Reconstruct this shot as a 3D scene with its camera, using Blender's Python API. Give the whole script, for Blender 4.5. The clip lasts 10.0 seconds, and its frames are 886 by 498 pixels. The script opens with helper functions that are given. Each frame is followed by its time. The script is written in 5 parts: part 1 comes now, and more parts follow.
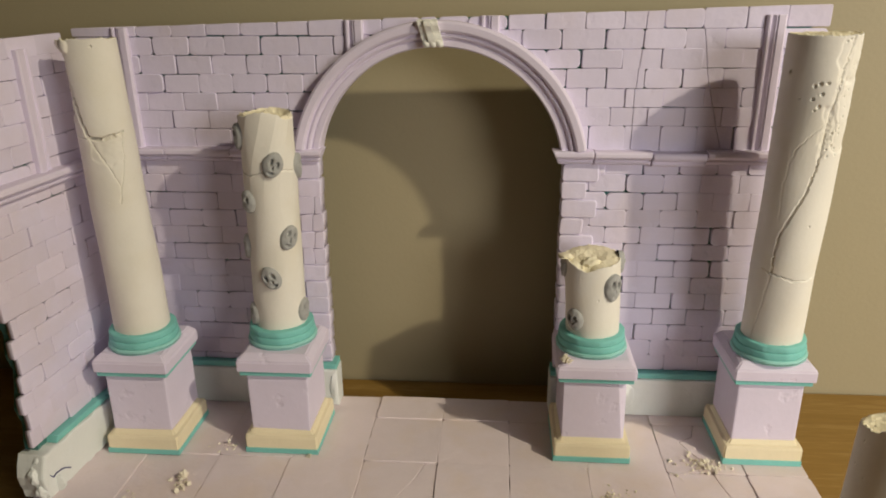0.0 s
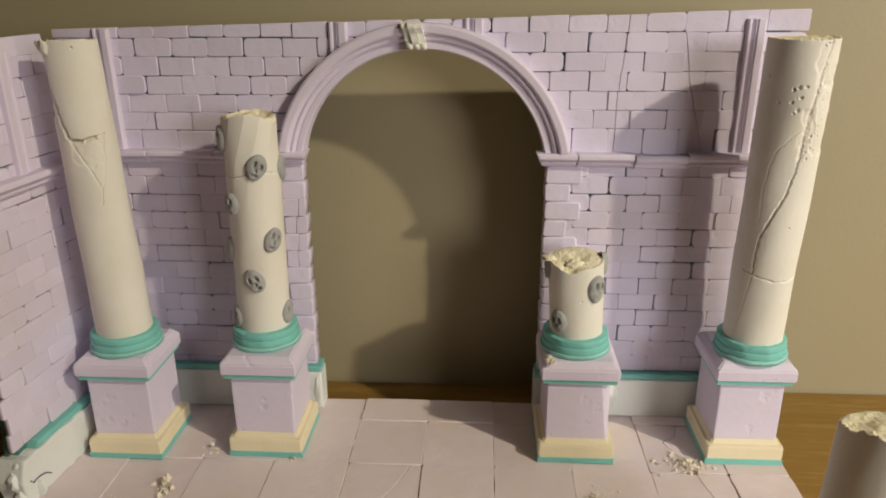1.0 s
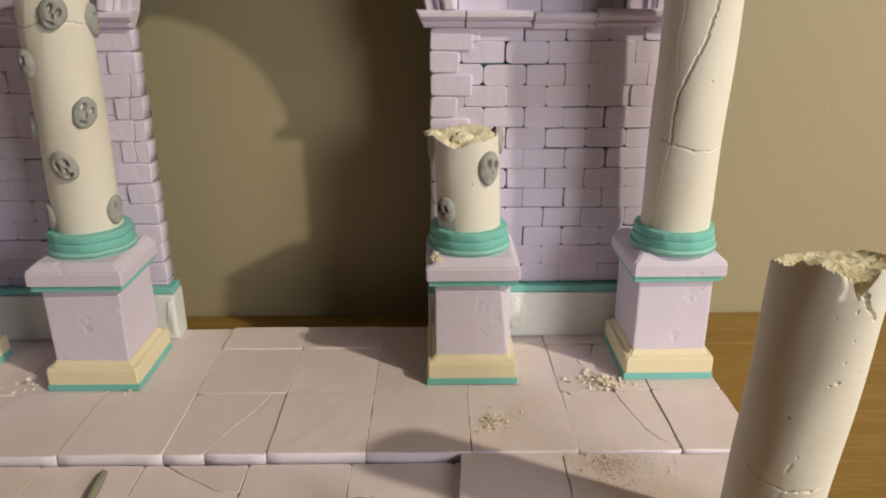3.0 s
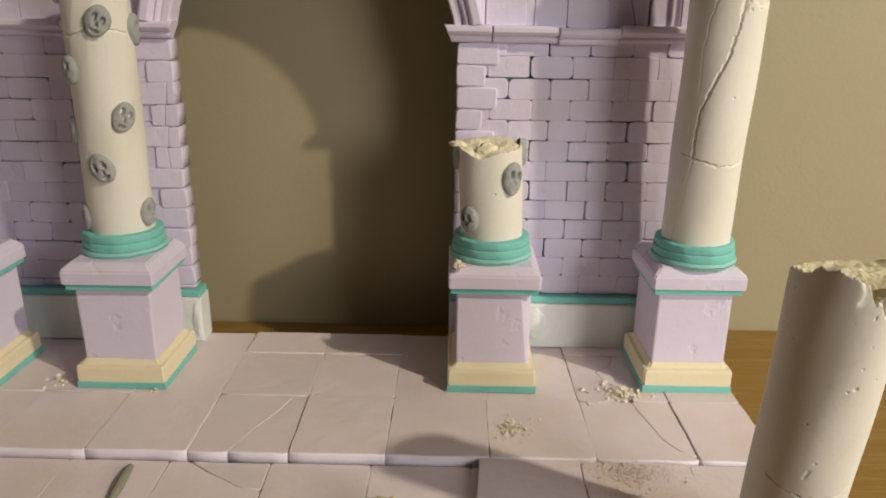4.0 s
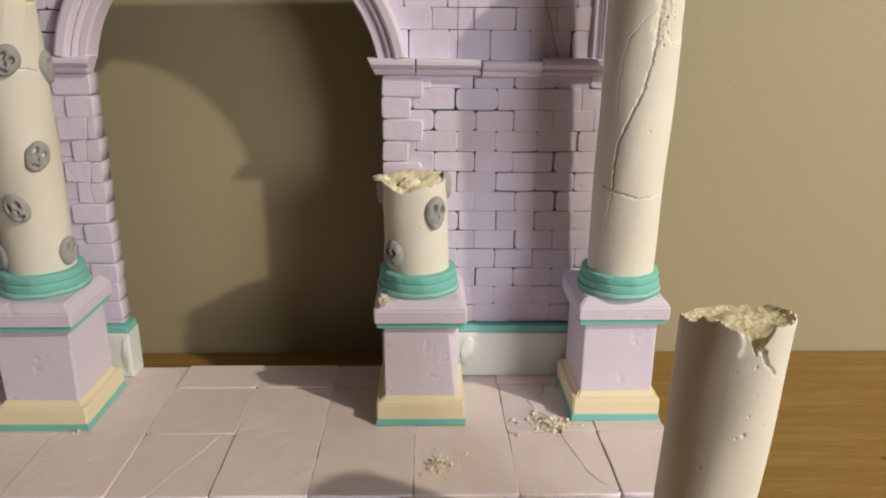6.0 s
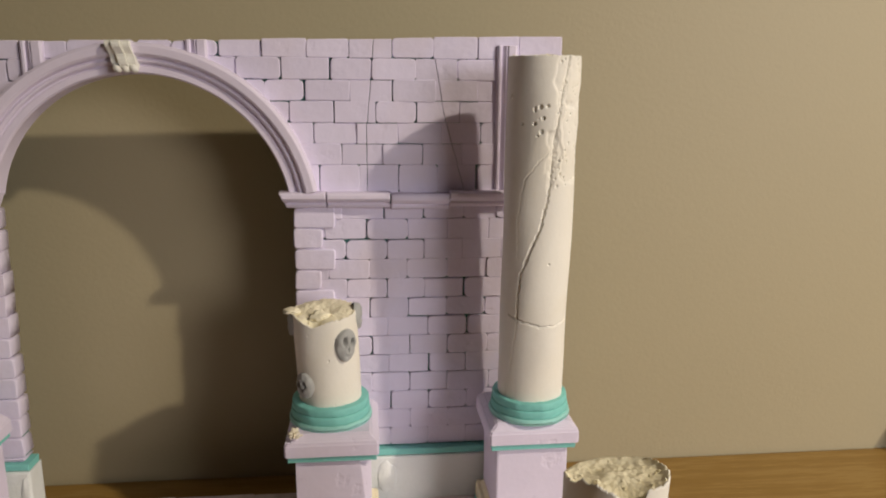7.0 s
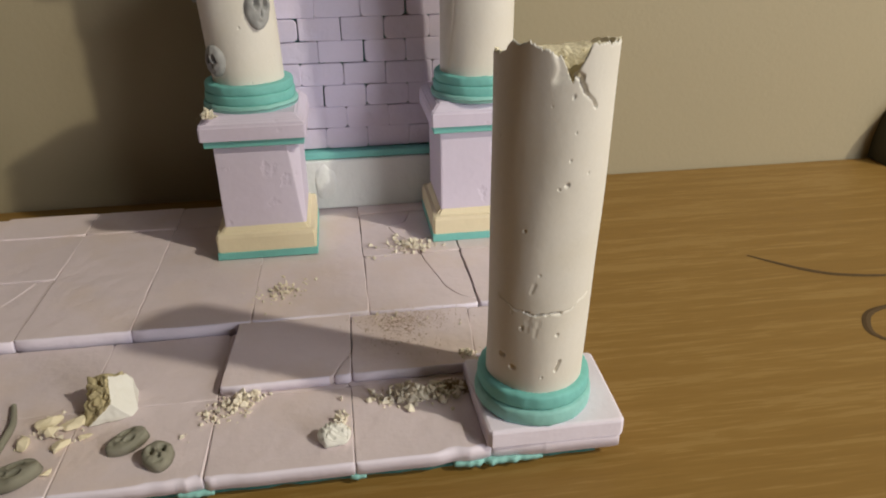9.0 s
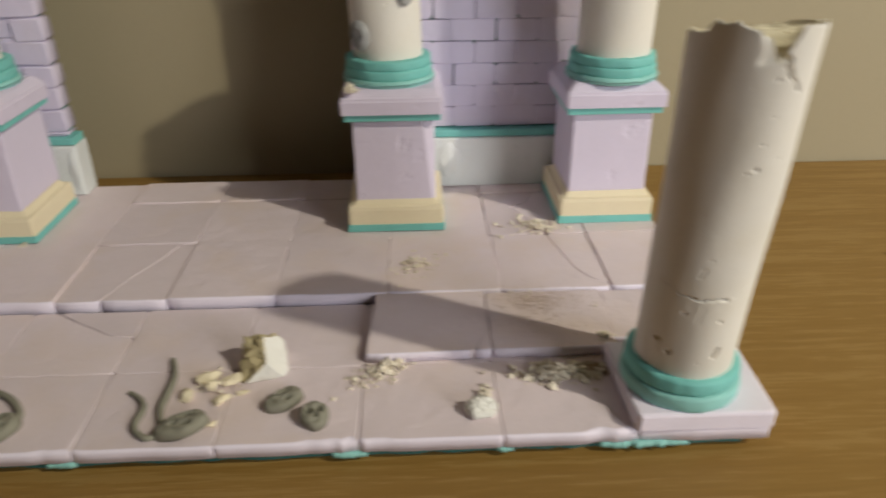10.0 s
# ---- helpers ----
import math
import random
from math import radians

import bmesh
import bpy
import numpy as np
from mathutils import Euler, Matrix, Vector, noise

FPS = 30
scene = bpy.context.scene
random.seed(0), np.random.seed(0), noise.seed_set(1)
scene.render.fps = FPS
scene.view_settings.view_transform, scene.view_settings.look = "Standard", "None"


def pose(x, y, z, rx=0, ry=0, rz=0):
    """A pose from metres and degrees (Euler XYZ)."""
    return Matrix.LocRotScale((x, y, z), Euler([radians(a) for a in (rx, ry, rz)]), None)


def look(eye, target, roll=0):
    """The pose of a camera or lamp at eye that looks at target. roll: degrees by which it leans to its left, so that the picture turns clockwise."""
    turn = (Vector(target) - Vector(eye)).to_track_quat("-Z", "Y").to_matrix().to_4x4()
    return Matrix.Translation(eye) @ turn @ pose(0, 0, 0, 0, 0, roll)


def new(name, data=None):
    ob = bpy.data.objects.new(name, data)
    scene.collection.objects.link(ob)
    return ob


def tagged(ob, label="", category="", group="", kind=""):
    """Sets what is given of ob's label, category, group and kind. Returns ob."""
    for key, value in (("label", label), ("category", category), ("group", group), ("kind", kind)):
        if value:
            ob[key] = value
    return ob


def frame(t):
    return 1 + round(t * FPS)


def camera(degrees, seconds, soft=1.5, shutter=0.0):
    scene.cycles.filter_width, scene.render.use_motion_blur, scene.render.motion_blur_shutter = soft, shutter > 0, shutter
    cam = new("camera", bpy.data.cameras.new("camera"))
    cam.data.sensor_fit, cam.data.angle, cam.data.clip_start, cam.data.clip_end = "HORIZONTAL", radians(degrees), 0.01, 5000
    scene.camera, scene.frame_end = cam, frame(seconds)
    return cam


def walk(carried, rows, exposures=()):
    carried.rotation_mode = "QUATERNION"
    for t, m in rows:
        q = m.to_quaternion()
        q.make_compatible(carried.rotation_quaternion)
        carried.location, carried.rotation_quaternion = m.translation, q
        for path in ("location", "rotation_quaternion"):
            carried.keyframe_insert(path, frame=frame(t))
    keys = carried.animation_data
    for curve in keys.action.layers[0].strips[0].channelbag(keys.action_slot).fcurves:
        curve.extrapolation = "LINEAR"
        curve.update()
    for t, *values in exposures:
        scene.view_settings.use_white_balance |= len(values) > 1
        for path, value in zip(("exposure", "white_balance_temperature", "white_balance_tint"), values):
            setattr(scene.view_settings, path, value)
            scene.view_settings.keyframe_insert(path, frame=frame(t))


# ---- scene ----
cam = camera(63.61, 10.0, soft=1.9, shutter=0.3)
PATH = [
    (0, (0.03090, -0.46412, 0.29548), (-0.0448, 0.4720, -0.0479), -0.61),
    (0.5, (0.02832, -0.46627, 0.29477), (-0.0488, 0.4691, -0.0504), -0.49),
    (1, (0.03129, -0.46459, 0.29621), (-0.0233, 0.4736, -0.0457), -0.29),
    (1.5, (0.03205, -0.45930, 0.29342), (-0.0240, 0.4790, -0.0478), -0.58),
    (2, (0.03725, -0.43932, 0.28869), (-0.0012, 0.4964, -0.0620), -0.25),
    (2.2, (0.03703, -0.43367, 0.27232), (0.0165, 0.5053, -0.0710), 0.50),
    (2.5, (0.05100, -0.41214, 0.23938), (0.0459, 0.5152, -0.1348), -0.16),
    (2.7, (0.07484, -0.40825, 0.21318), (0.0905, 0.5227, -0.1516), -0.26),
    (4, (0.07158, -0.41869, 0.20457), (0.0594, 0.5289, -0.1148), 0.71),
    (4.5, (0.07689, -0.41853, 0.20862), (0.0681, 0.5290, -0.1109), 0.24),
    (5, (0.08283, -0.41757, 0.21027), (0.0913, 0.5323, -0.1023), 0.41),
    (6.3, (0.10150, -0.41225, 0.22901), (0.1395, 0.5377, -0.0811), 0.37),
    (6.5, (0.10369, -0.41186, 0.24582), (0.1840, 0.5428, -0.0407), 1.20),
    (7, (0.11625, -0.41534, 0.24986), (0.2186, 0.5573, 0.0414), 0.47),
    (7.2, (0.11935, -0.41241, 0.25016), (0.2204, 0.5630, 0.0545), 0.23),
    (7.5, (0.12409, -0.40799, 0.25054), (0.2218, 0.5582, 0.0118), -0.10),
    (7.8, (0.12783, -0.39932, 0.23629), (0.2332, 0.5428, -0.0820), 0.51),
    (8, (0.13086, -0.40149, 0.21661), (0.2391, 0.5378, -0.1091), 0.37),
    (8.5, (0.13292, -0.39603, 0.19495), (0.2465, 0.5188, -0.1925), -0.10),
    (9, (0.13734, -0.39790, 0.16744), (0.2634, 0.4864, -0.2821), -0.62),
    (9.5, (0.13573, -0.39989, 0.16700), (0.2613, 0.4751, -0.3006), -0.40),
    (9.7, (0.13128, -0.40275, 0.16414), (0.2465, 0.4759, -0.2992), -0.83),
    (9.9, (0.11700, -0.40209, 0.16319), (0.1875, 0.4844, -0.2941), -0.53),
    (10, (0.10484, -0.39771, 0.16699), (0.1422, 0.4842, -0.3030), -0.45),
]
walk(cam, [(t, look(eye, target, roll)) for t, eye, target, roll in PATH],
     [(0, -0.13, 6850, 5), (5, -0.07, 6700, 6), (6.5, -0.10, 6650, 8), (7.1, -0.25, 6600, 10), (7.5, -0.33, 6550, 9), (8, -0.30, 6450, 8), (8.5, -0.29, 6450, 7), (9.5, -0.26, 6250, 7), (10, -0.24, 6250, 6)])


# ---- light: a warm room lamp above and to the front right, and a wide paler lamp standing lower beside it ----
def lamp(name, place, target, watts, radius, colour):
    """A shaded lamp that throws a wide soft-edged cone on the table."""
    data = bpy.data.lights.new(name, "SPOT")
    data.energy, data.shadow_soft_size, data.color = watts, radius, colour
    data.spot_size, data.spot_blend = radians(110), 1.0
    ob = new(name, data)
    ob.matrix_world = look(place, target)
    return ob


lamp("room_lamp", (1.622, -1.119, 1.471), (0.95, -0.05, 0.0), 146.0, 0.038, (1.0, 0.90, 0.72))
lamp("room_lamp", (1.010, -1.100, 0.430), (0.80, -0.05, 0.1), 50.0, 0.27, (0.97, 0.935, 0.94))
world = bpy.data.worlds.new("world")
scene.world = world
world.use_nodes = True
world.node_tree.nodes["Background"].inputs[0].default_value = (1.0, 0.9, 0.75, 1)
world.node_tree.nodes["Background"].inputs[1].default_value = 0.008


# ---- materials ----
def material(name, colour, rough=0.8, vary=0.08, scale=60.0, fine=900.0, bump=0.25, bump_scale=500.0,
             piece=0.0, pits=0.0, pit_scale=350.0, stain=None, stain_scale=25.0, stain_amount=0.0, depth=0.0006, sheen=0.3):
    m = bpy.data.materials.new(name)
    m.use_nodes = True
    nt = m.node_tree
    n, l = nt.nodes, nt.links
    b = n["Principled BSDF"]
    b.inputs["Roughness"].default_value = rough
    b.inputs["Specular IOR Level"].default_value = sheen
    geo = n.new("ShaderNodeNewGeometry")
    big = n.new("ShaderNodeTexNoise")
    big.inputs["Scale"].default_value, big.inputs["Detail"].default_value = scale, 4
    small = n.new("ShaderNodeTexNoise")
    small.inputs["Scale"].default_value, small.inputs["Detail"].default_value = fine, 3
    for x in (big, small):
        l.new(geo.outputs["Position"], x.inputs["Vector"])
    mix = n.new("ShaderNodeMath")
    mix.operation = "MULTIPLY_ADD"
    l.new(small.outputs["Fac"], mix.inputs[0])
    mix.inputs[1].default_value = 0.5
    l.new(big.outputs["Fac"], mix.inputs[2])
    last = mix.outputs[0]
    rnd = n.new("ShaderNodeObjectInfo")
    if piece:
        add = n.new("ShaderNodeMath")
        add.operation = "MULTIPLY_ADD"
        l.new(rnd.outputs["Random"], add.inputs[0])
        add.inputs[1].default_value = piece / max(vary, 0.001)
        l.new(last, add.inputs[2])
        last = add.outputs[0]
    rng = n.new("ShaderNodeMapRange")
    mid = 0.75 + (0.5 * piece / max(vary, 0.001) if piece else 0)
    rng.inputs["From Min"].default_value, rng.inputs["From Max"].default_value = mid - 0.5, mid + 0.5
    rng.inputs["To Min"].default_value, rng.inputs["To Max"].default_value = 1 - vary, 1 + vary
    rng.clamp = False
    l.new(last, rng.inputs["Value"])
    col = n.new("ShaderNodeVectorMath")
    col.operation = "SCALE"
    col.inputs[0].default_value = colour
    l.new(rng.outputs["Result"], col.inputs["Scale"])
    out = col.outputs[0]
    if stain:
        sn = n.new("ShaderNodeTexNoise")
        sn.inputs["Scale"].default_value, sn.inputs["Detail"].default_value = stain_scale, 6
        l.new(geo.outputs["Position"], sn.inputs["Vector"])
        ramp = n.new("ShaderNodeMapRange")
        ramp.inputs["From Min"].default_value, ramp.inputs["From Max"].default_value = 0.48, 0.68
        ramp.inputs["To Max"].default_value = stain_amount
        l.new(sn.outputs["Fac"], ramp.inputs["Value"])
        mx = n.new("ShaderNodeMix")
        mx.data_type = "RGBA"
        l.new(ramp.outputs["Result"], mx.inputs[0])
        l.new(out, mx.inputs[6])
        mx.inputs[7].default_value = (*stain, 1)
        out = mx.outputs[2]
    l.new(out, b.inputs["Base Color"])
    bn = n.new("ShaderNodeTexNoise")
    bn.inputs["Scale"].default_value, bn.inputs["Detail"].default_value = bump_scale, 4
    l.new(geo.outputs["Position"], bn.inputs["Vector"])
    h = bn.outputs["Fac"]
    if pits:
        vo = n.new("ShaderNodeTexVoronoi")
        vo.inputs["Scale"].default_value = pit_scale
        wn = n.new("ShaderNodeTexNoise")
        wn.inputs["Scale"].default_value, wn.inputs["Detail"].default_value = pit_scale * 2.2, 3
        l.new(geo.outputs["Position"], wn.inputs["Vector"])
        wd = n.new("ShaderNodeVectorMath")
        wd.operation = "MULTIPLY_ADD"
        l.new(wn.outputs["Color"], wd.inputs[0])
        wd.inputs[1].default_value = (1.0 / pit_scale,) * 3
        l.new(geo.outputs["Position"], wd.inputs[2])
        l.new(wd.outputs[0], vo.inputs["Vector"])
        pr = n.new("ShaderNodeMapRange")
        pr.inputs["From Min"].default_value, pr.inputs["From Max"].default_value = 0.05, 0.28
        pr.inputs["To Min"].default_value, pr.inputs["To Max"].default_value = -pits, 0
        l.new(vo.outputs["Distance"], pr.inputs["Value"])
        ad = n.new("ShaderNodeMath")
        l.new(h, ad.inputs[0])
        l.new(pr.outputs["Result"], ad.inputs[1])
        h = ad.outputs[0]
    bp = n.new("ShaderNodeBump")
    bp.inputs["Strength"].default_value, bp.inputs["Distance"].default_value = bump, depth
    l.new(h, bp.inputs["Height"])
    l.new(bp.outputs["Normal"], b.inputs["Normal"])
    return m


FOAM = material("lilac_foam", (0.70, 0.64, 0.80), 0.62, 0.05, 45, 700, 0.4, 160, piece=0.06, pits=0.4, pit_scale=70,
                stain=(0.62, 0.50, 0.46), stain_scale=18, stain_amount=0.30, depth=0.0012)
FOAM_BLOCK = material("lilac_foam_block", (0.725, 0.655, 0.80), 0.6, 0.05, 30, 500, 0.55, 60, pits=0.7, pit_scale=62, depth=0.0010)
FOAM_TRIM = material("lilac_foam_trim", (0.72, 0.65, 0.79), 0.6, 0.05, 50, 700, 0.35, 260, depth=0.0006)
FOAM_EDGE = material("cut_foam_edge", (0.86, 0.79, 0.90), 0.55, 0.05, 50, 700, 0.4, 260, depth=0.0006)
FOAM_TILE = material("lilac_foam_tile", (0.76, 0.66, 0.69), 0.50, 0.06, 35, 500, 0.5, 110, piece=0.05,
                     stain=(0.74, 0.60, 0.51), stain_scale=22, stain_amount=0.48, depth=0.0014)
WHITE_FOAM = material("white_foam", (0.76, 0.78, 0.77), 0.45, 0.04, 50, 500, 0.6, 130, depth=0.0015, sheen=0.45)
TEAL = material("teal_foam", (0.21, 0.55, 0.51), 0.6, 0.12, 70, 600, 0.4, 260, depth=0.0006)
TEAL_PALE = material("pale_teal_foam", (0.30, 0.60, 0.56), 0.6, 0.14, 60, 600, 0.4, 260, depth=0.0006)
TEAL_DARK = material("teal_core_foam", (0.07, 0.20, 0.18), 0.8, 0.10, 60, 600, 0.3, 260)
CREAM = material("cream_foam", (0.83, 0.73, 0.52), 0.6, 0.06, 60, 500, 0.35, 240, pits=0.3, pit_scale=150, depth=0.0006)
PLASTER = material("cream_plaster", (0.785, 0.75, 0.685), 0.75, 0.05, 50, 800, 0.25, 300, pits=0.3, pit_scale=110,
                   stain=(0.72, 0.66, 0.53), stain_scale=30, stain_amount=0.35, depth=0.0005)
RAW_PLASTER = material("broken_plaster", (0.84, 0.77, 0.58), 0.9, 0.10, 160, 900, 0.35, 420, pits=0.2, pit_scale=180, depth=0.0006)
CHUNK_RAW = material("brown_broken_plaster", (0.52, 0.44, 0.26), 0.95, 0.22, 220, 900, 0.6, 420, pits=0.4, pit_scale=260, depth=0.0010)
CRUMB = material("plaster_crumbs", (0.82, 0.75, 0.62), 0.9, 0.15, 200, 900, 0.5, 700)
KEY = material("white_clay", (0.79, 0.775, 0.72), 0.6, 0.04, 60, 600, 0.3, 300)
FLAKE = material("cream_plaster_flake", (0.82, 0.73, 0.53), 0.8, 0.06, 160, 900, 0.4, 500, depth=0.0005)
CLAY = material("grey_clay", (0.37, 0.37, 0.365), 0.7, 0.10, 120, 900, 0.5, 380, depth=0.0006)
CLAY_DARK = material("olive_grey_clay", (0.27, 0.26, 0.205), 0.75, 0.12, 120, 900, 0.5, 380, depth=0.0006)
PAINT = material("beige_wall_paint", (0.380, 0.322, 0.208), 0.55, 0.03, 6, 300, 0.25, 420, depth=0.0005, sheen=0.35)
# unseen walls and ceiling: colours lowered and warmed to weaken bounce into the shadows
PAINT_DIM = material("dimmed_wall_paint", (0.31, 0.265, 0.195), 0.7, 0.03, 6, 300, 0.2, 300)
CEIL = material("dimmed_ceiling_paint", (0.40, 0.38, 0.35), 0.8, 0.03, 6, 300, 0.2, 300)
DARK = material("dark_surface", (0.075, 0.068, 0.045), 0.7, 0.1, 40, 300, 0.1, 200)
PEN = material("blue_pen", (0.05, 0.05, 0.16), 0.6, 0.1, 300, 900, 0.1, 300)
INK = material("dark_pencil", (0.10, 0.062, 0.028), 0.7, 0.2, 300, 900, 0.1, 300)


def wood():
    m = bpy.data.materials.new("oak_tabletop")
    m.use_nodes = True
    n, l = m.node_tree.nodes, m.node_tree.links
    b = n["Principled BSDF"]
    geo = n.new("ShaderNodeNewGeometry")
    sep = n.new("ShaderNodeMapping")
    sep.inputs["Scale"].default_value = (4.5, 95.0, 8.0)
    sep.inputs["Rotation"].default_value = (0, 0, radians(-2.5))
    l.new(geo.outputs["Position"], sep.inputs["Vector"])
    warp = n.new("ShaderNodeTexNoise")
    warp.inputs["Scale"].default_value, warp.inputs["Detail"].default_value = 1.6, 6
    warp.inputs["Distortion"].default_value = 0.25
    l.new(sep.outputs[0], warp.inputs["Vector"])
    fib = n.new("ShaderNodeMapping")
    fib.inputs["Scale"].default_value = (55.0, 800.0, 30.0)
    fib.inputs["Rotation"].default_value = (0, 0, radians(-2.5))
    l.new(geo.outputs["Position"], fib.inputs["Vector"])
    fine = n.new("ShaderNodeTexNoise")
    fine.inputs["Scale"].default_value, fine.inputs["Detail"].default_value = 1.0, 5
    l.new(fib.outputs[0], fine.inputs["Vector"])
    ad = n.new("ShaderNodeMath")
    ad.operation = "MULTIPLY_ADD"
    l.new(fine.outputs["Fac"], ad.inputs[0])
    ad.inputs[1].default_value = 0.80
    l.new(warp.outputs["Fac"], ad.inputs[2])
    ramp = n.new("ShaderNodeValToRGB")
    e = ramp.color_ramp.elements
    e[0].position, e[0].color = 0.50, (0.237, 0.135, 0.033, 1)
    e[1].position, e[1].color = 1.05, (0.273, 0.159, 0.042, 1)
    k = ramp.color_ramp.elements.new(0.86)
    k.color = (0.267, 0.153, 0.038, 1)
    k = ramp.color_ramp.elements.new(0.985)
    k.color = (0.291, 0.172, 0.047, 1)
    e[-1].color = (0.317, 0.194, 0.059, 1)
    shift = n.new("ShaderNodeMath")
    shift.operation = "SUBTRACT"
    l.new(ad.outputs[0], shift.inputs[0])
    patch = n.new("ShaderNodeTexNoise")
    patch.inputs["Scale"].default_value, patch.inputs["Detail"].default_value = 7.0, 5
    l.new(geo.outputs["Position"], patch.inputs["Vector"])
    uneven = n.new("ShaderNodeMapRange")
    uneven.inputs["To Min"].default_value, uneven.inputs["To Max"].default_value = -0.19, 0.21
    l.new(patch.outputs["Fac"], uneven.inputs["Value"])
    l.new(uneven.outputs["Result"], shift.inputs[1])
    l.new(shift.outputs[0], ramp.inputs["Fac"])
    l.new(ramp.outputs["Color"], b.inputs["Base Color"])
    b.inputs["Roughness"].default_value = 0.50
    b.inputs["Specular IOR Level"].default_value = 0.32
    bp = n.new("ShaderNodeBump")
    bp.inputs["Strength"].default_value, bp.inputs["Distance"].default_value = 0.18, 0.0008
    l.new(ad.outputs[0], bp.inputs["Height"])
    l.new(bp.outputs["Normal"], b.inputs["Normal"])
    return m


OAK = wood()


# ---- building helpers ----
def thing(name, place, label, category, group="", kind="thing"):
    ob = new(name)
    ob.location = place
    ob.empty_display_size = 0.01
    return tagged(ob, label, category, group, kind)


def world_of(ob):
    v = Vector(ob.location)
    while ob.parent:
        ob = ob.parent
        v += ob.location
    return v


def mesh_part(name, verts, faces, mat, parent=None, label="", smooth=False, mats=None, index=None, origin=None):
    """A mesh object from verts in world places; its origin is set to their middle."""
    v = np.asarray(verts, dtype=float)
    c = (v.min(0) + v.max(0)) / 2 if origin is None else np.asarray(origin, float)
    me = bpy.data.meshes.new(name)
    me.from_pydata((v - c).tolist(), [], faces)
    for m in mats or [mat]:
        me.materials.append(m)
    if index is not None:
        me.polygons.foreach_set("material_index", index)
    if smooth:
        me.polygons.foreach_set("use_smooth", [True] * len(me.polygons))
    me.update()
    ob = new(name, me)
    if parent:
        ob.parent = parent
        ob.location = Vector(c) - world_of(parent)
    else:
        ob.location = c
    return tagged(ob, label) if label else ob


def part(name, bm, mat, parent=None, label="", smooth=False):
    bmesh.ops.recalc_face_normals(bm, faces=bm.faces)
    verts = [tuple(v.co) for v in bm.verts]
    bm.verts.index_update()
    faces = [[v.index for v in f.verts] for f in bm.faces]
    bm.free()
    return mesh_part(name, verts, faces, mat, parent, label, smooth)


class Frame:
    """A flat side of a wall or floor: u along it, v up it, n out of it."""

    def __init__(self, origin, u, v, n):
        self.o, self.u, self.v, self.n = (np.array(a, float) for a in (origin, u, v, n))

    def at(self, u, v, n=0.0):
        return self.o + self.u * u + self.v * v + self.n * n


def clip(poly, a, b, c):
    """Keeps the part of a convex polygon where a*x + b*y <= c."""
    out = []
    for i, p in enumerate(poly):
        q = poly[(i + 1) % len(poly)]
        dp, dq = a * p[0] + b * p[1] - c, a * q[0] + b * q[1] - c
        if dp <= 0:
            out.append(p)
        if dp * dq < 0:
            s = dp / (dp - dq)
            out.append((p[0] + s * (q[0] - p[0]), p[1] + s * (q[1] - p[1])))
    return out


def inset(poly, d):
    n = len(poly)
    out = []
    for i in range(n):
        p0, p1, p2 = (np.array(poly[(i + k) % n], float) for k in (-1, 0, 1))
        e0, e1 = p1 - p0, p2 - p1
        n0 = np.array((-e0[1], e0[0])) / (np.linalg.norm(e0) + 1e-12)
        n1 = np.array((-e1[1], e1[0])) / (np.linalg.norm(e1) + 1e-12)
        m = n0 + n1
        m /= max(np.dot(m, n1), 0.45)
        out.append(tuple(p1 + m * (d[i] if hasattr(d, "__len__") else d)))
    return out


def soften(poly, r):
    """Cuts the corners of a polygon."""
    out = []
    n = len(poly)
    for i in range(n):
        p0, p1, p2 = (np.array(poly[(i + k) % n], float) for k in (-1, 0, 1))
        for q in (p0, p2):
            d = np.linalg.norm(q - p1)
            out.append(tuple(p1 + (q - p1) * min(r / max(d, 1e-9), 0.4)))
    return out


def rough_edge(poly, step, amount, rng):
    out = []
    n = len(poly)
    for i in range(n):
        p, q = np.array(poly[i], float), np.array(poly[(i + 1) % n], float)
        k = max(1, int(np.linalg.norm(q - p) / step))
        for j in range(k):
            s = j / k
            out.append(tuple(p + (q - p) * s + (rng.uniform(-amount, amount, 2) if j else 0)))
    return out


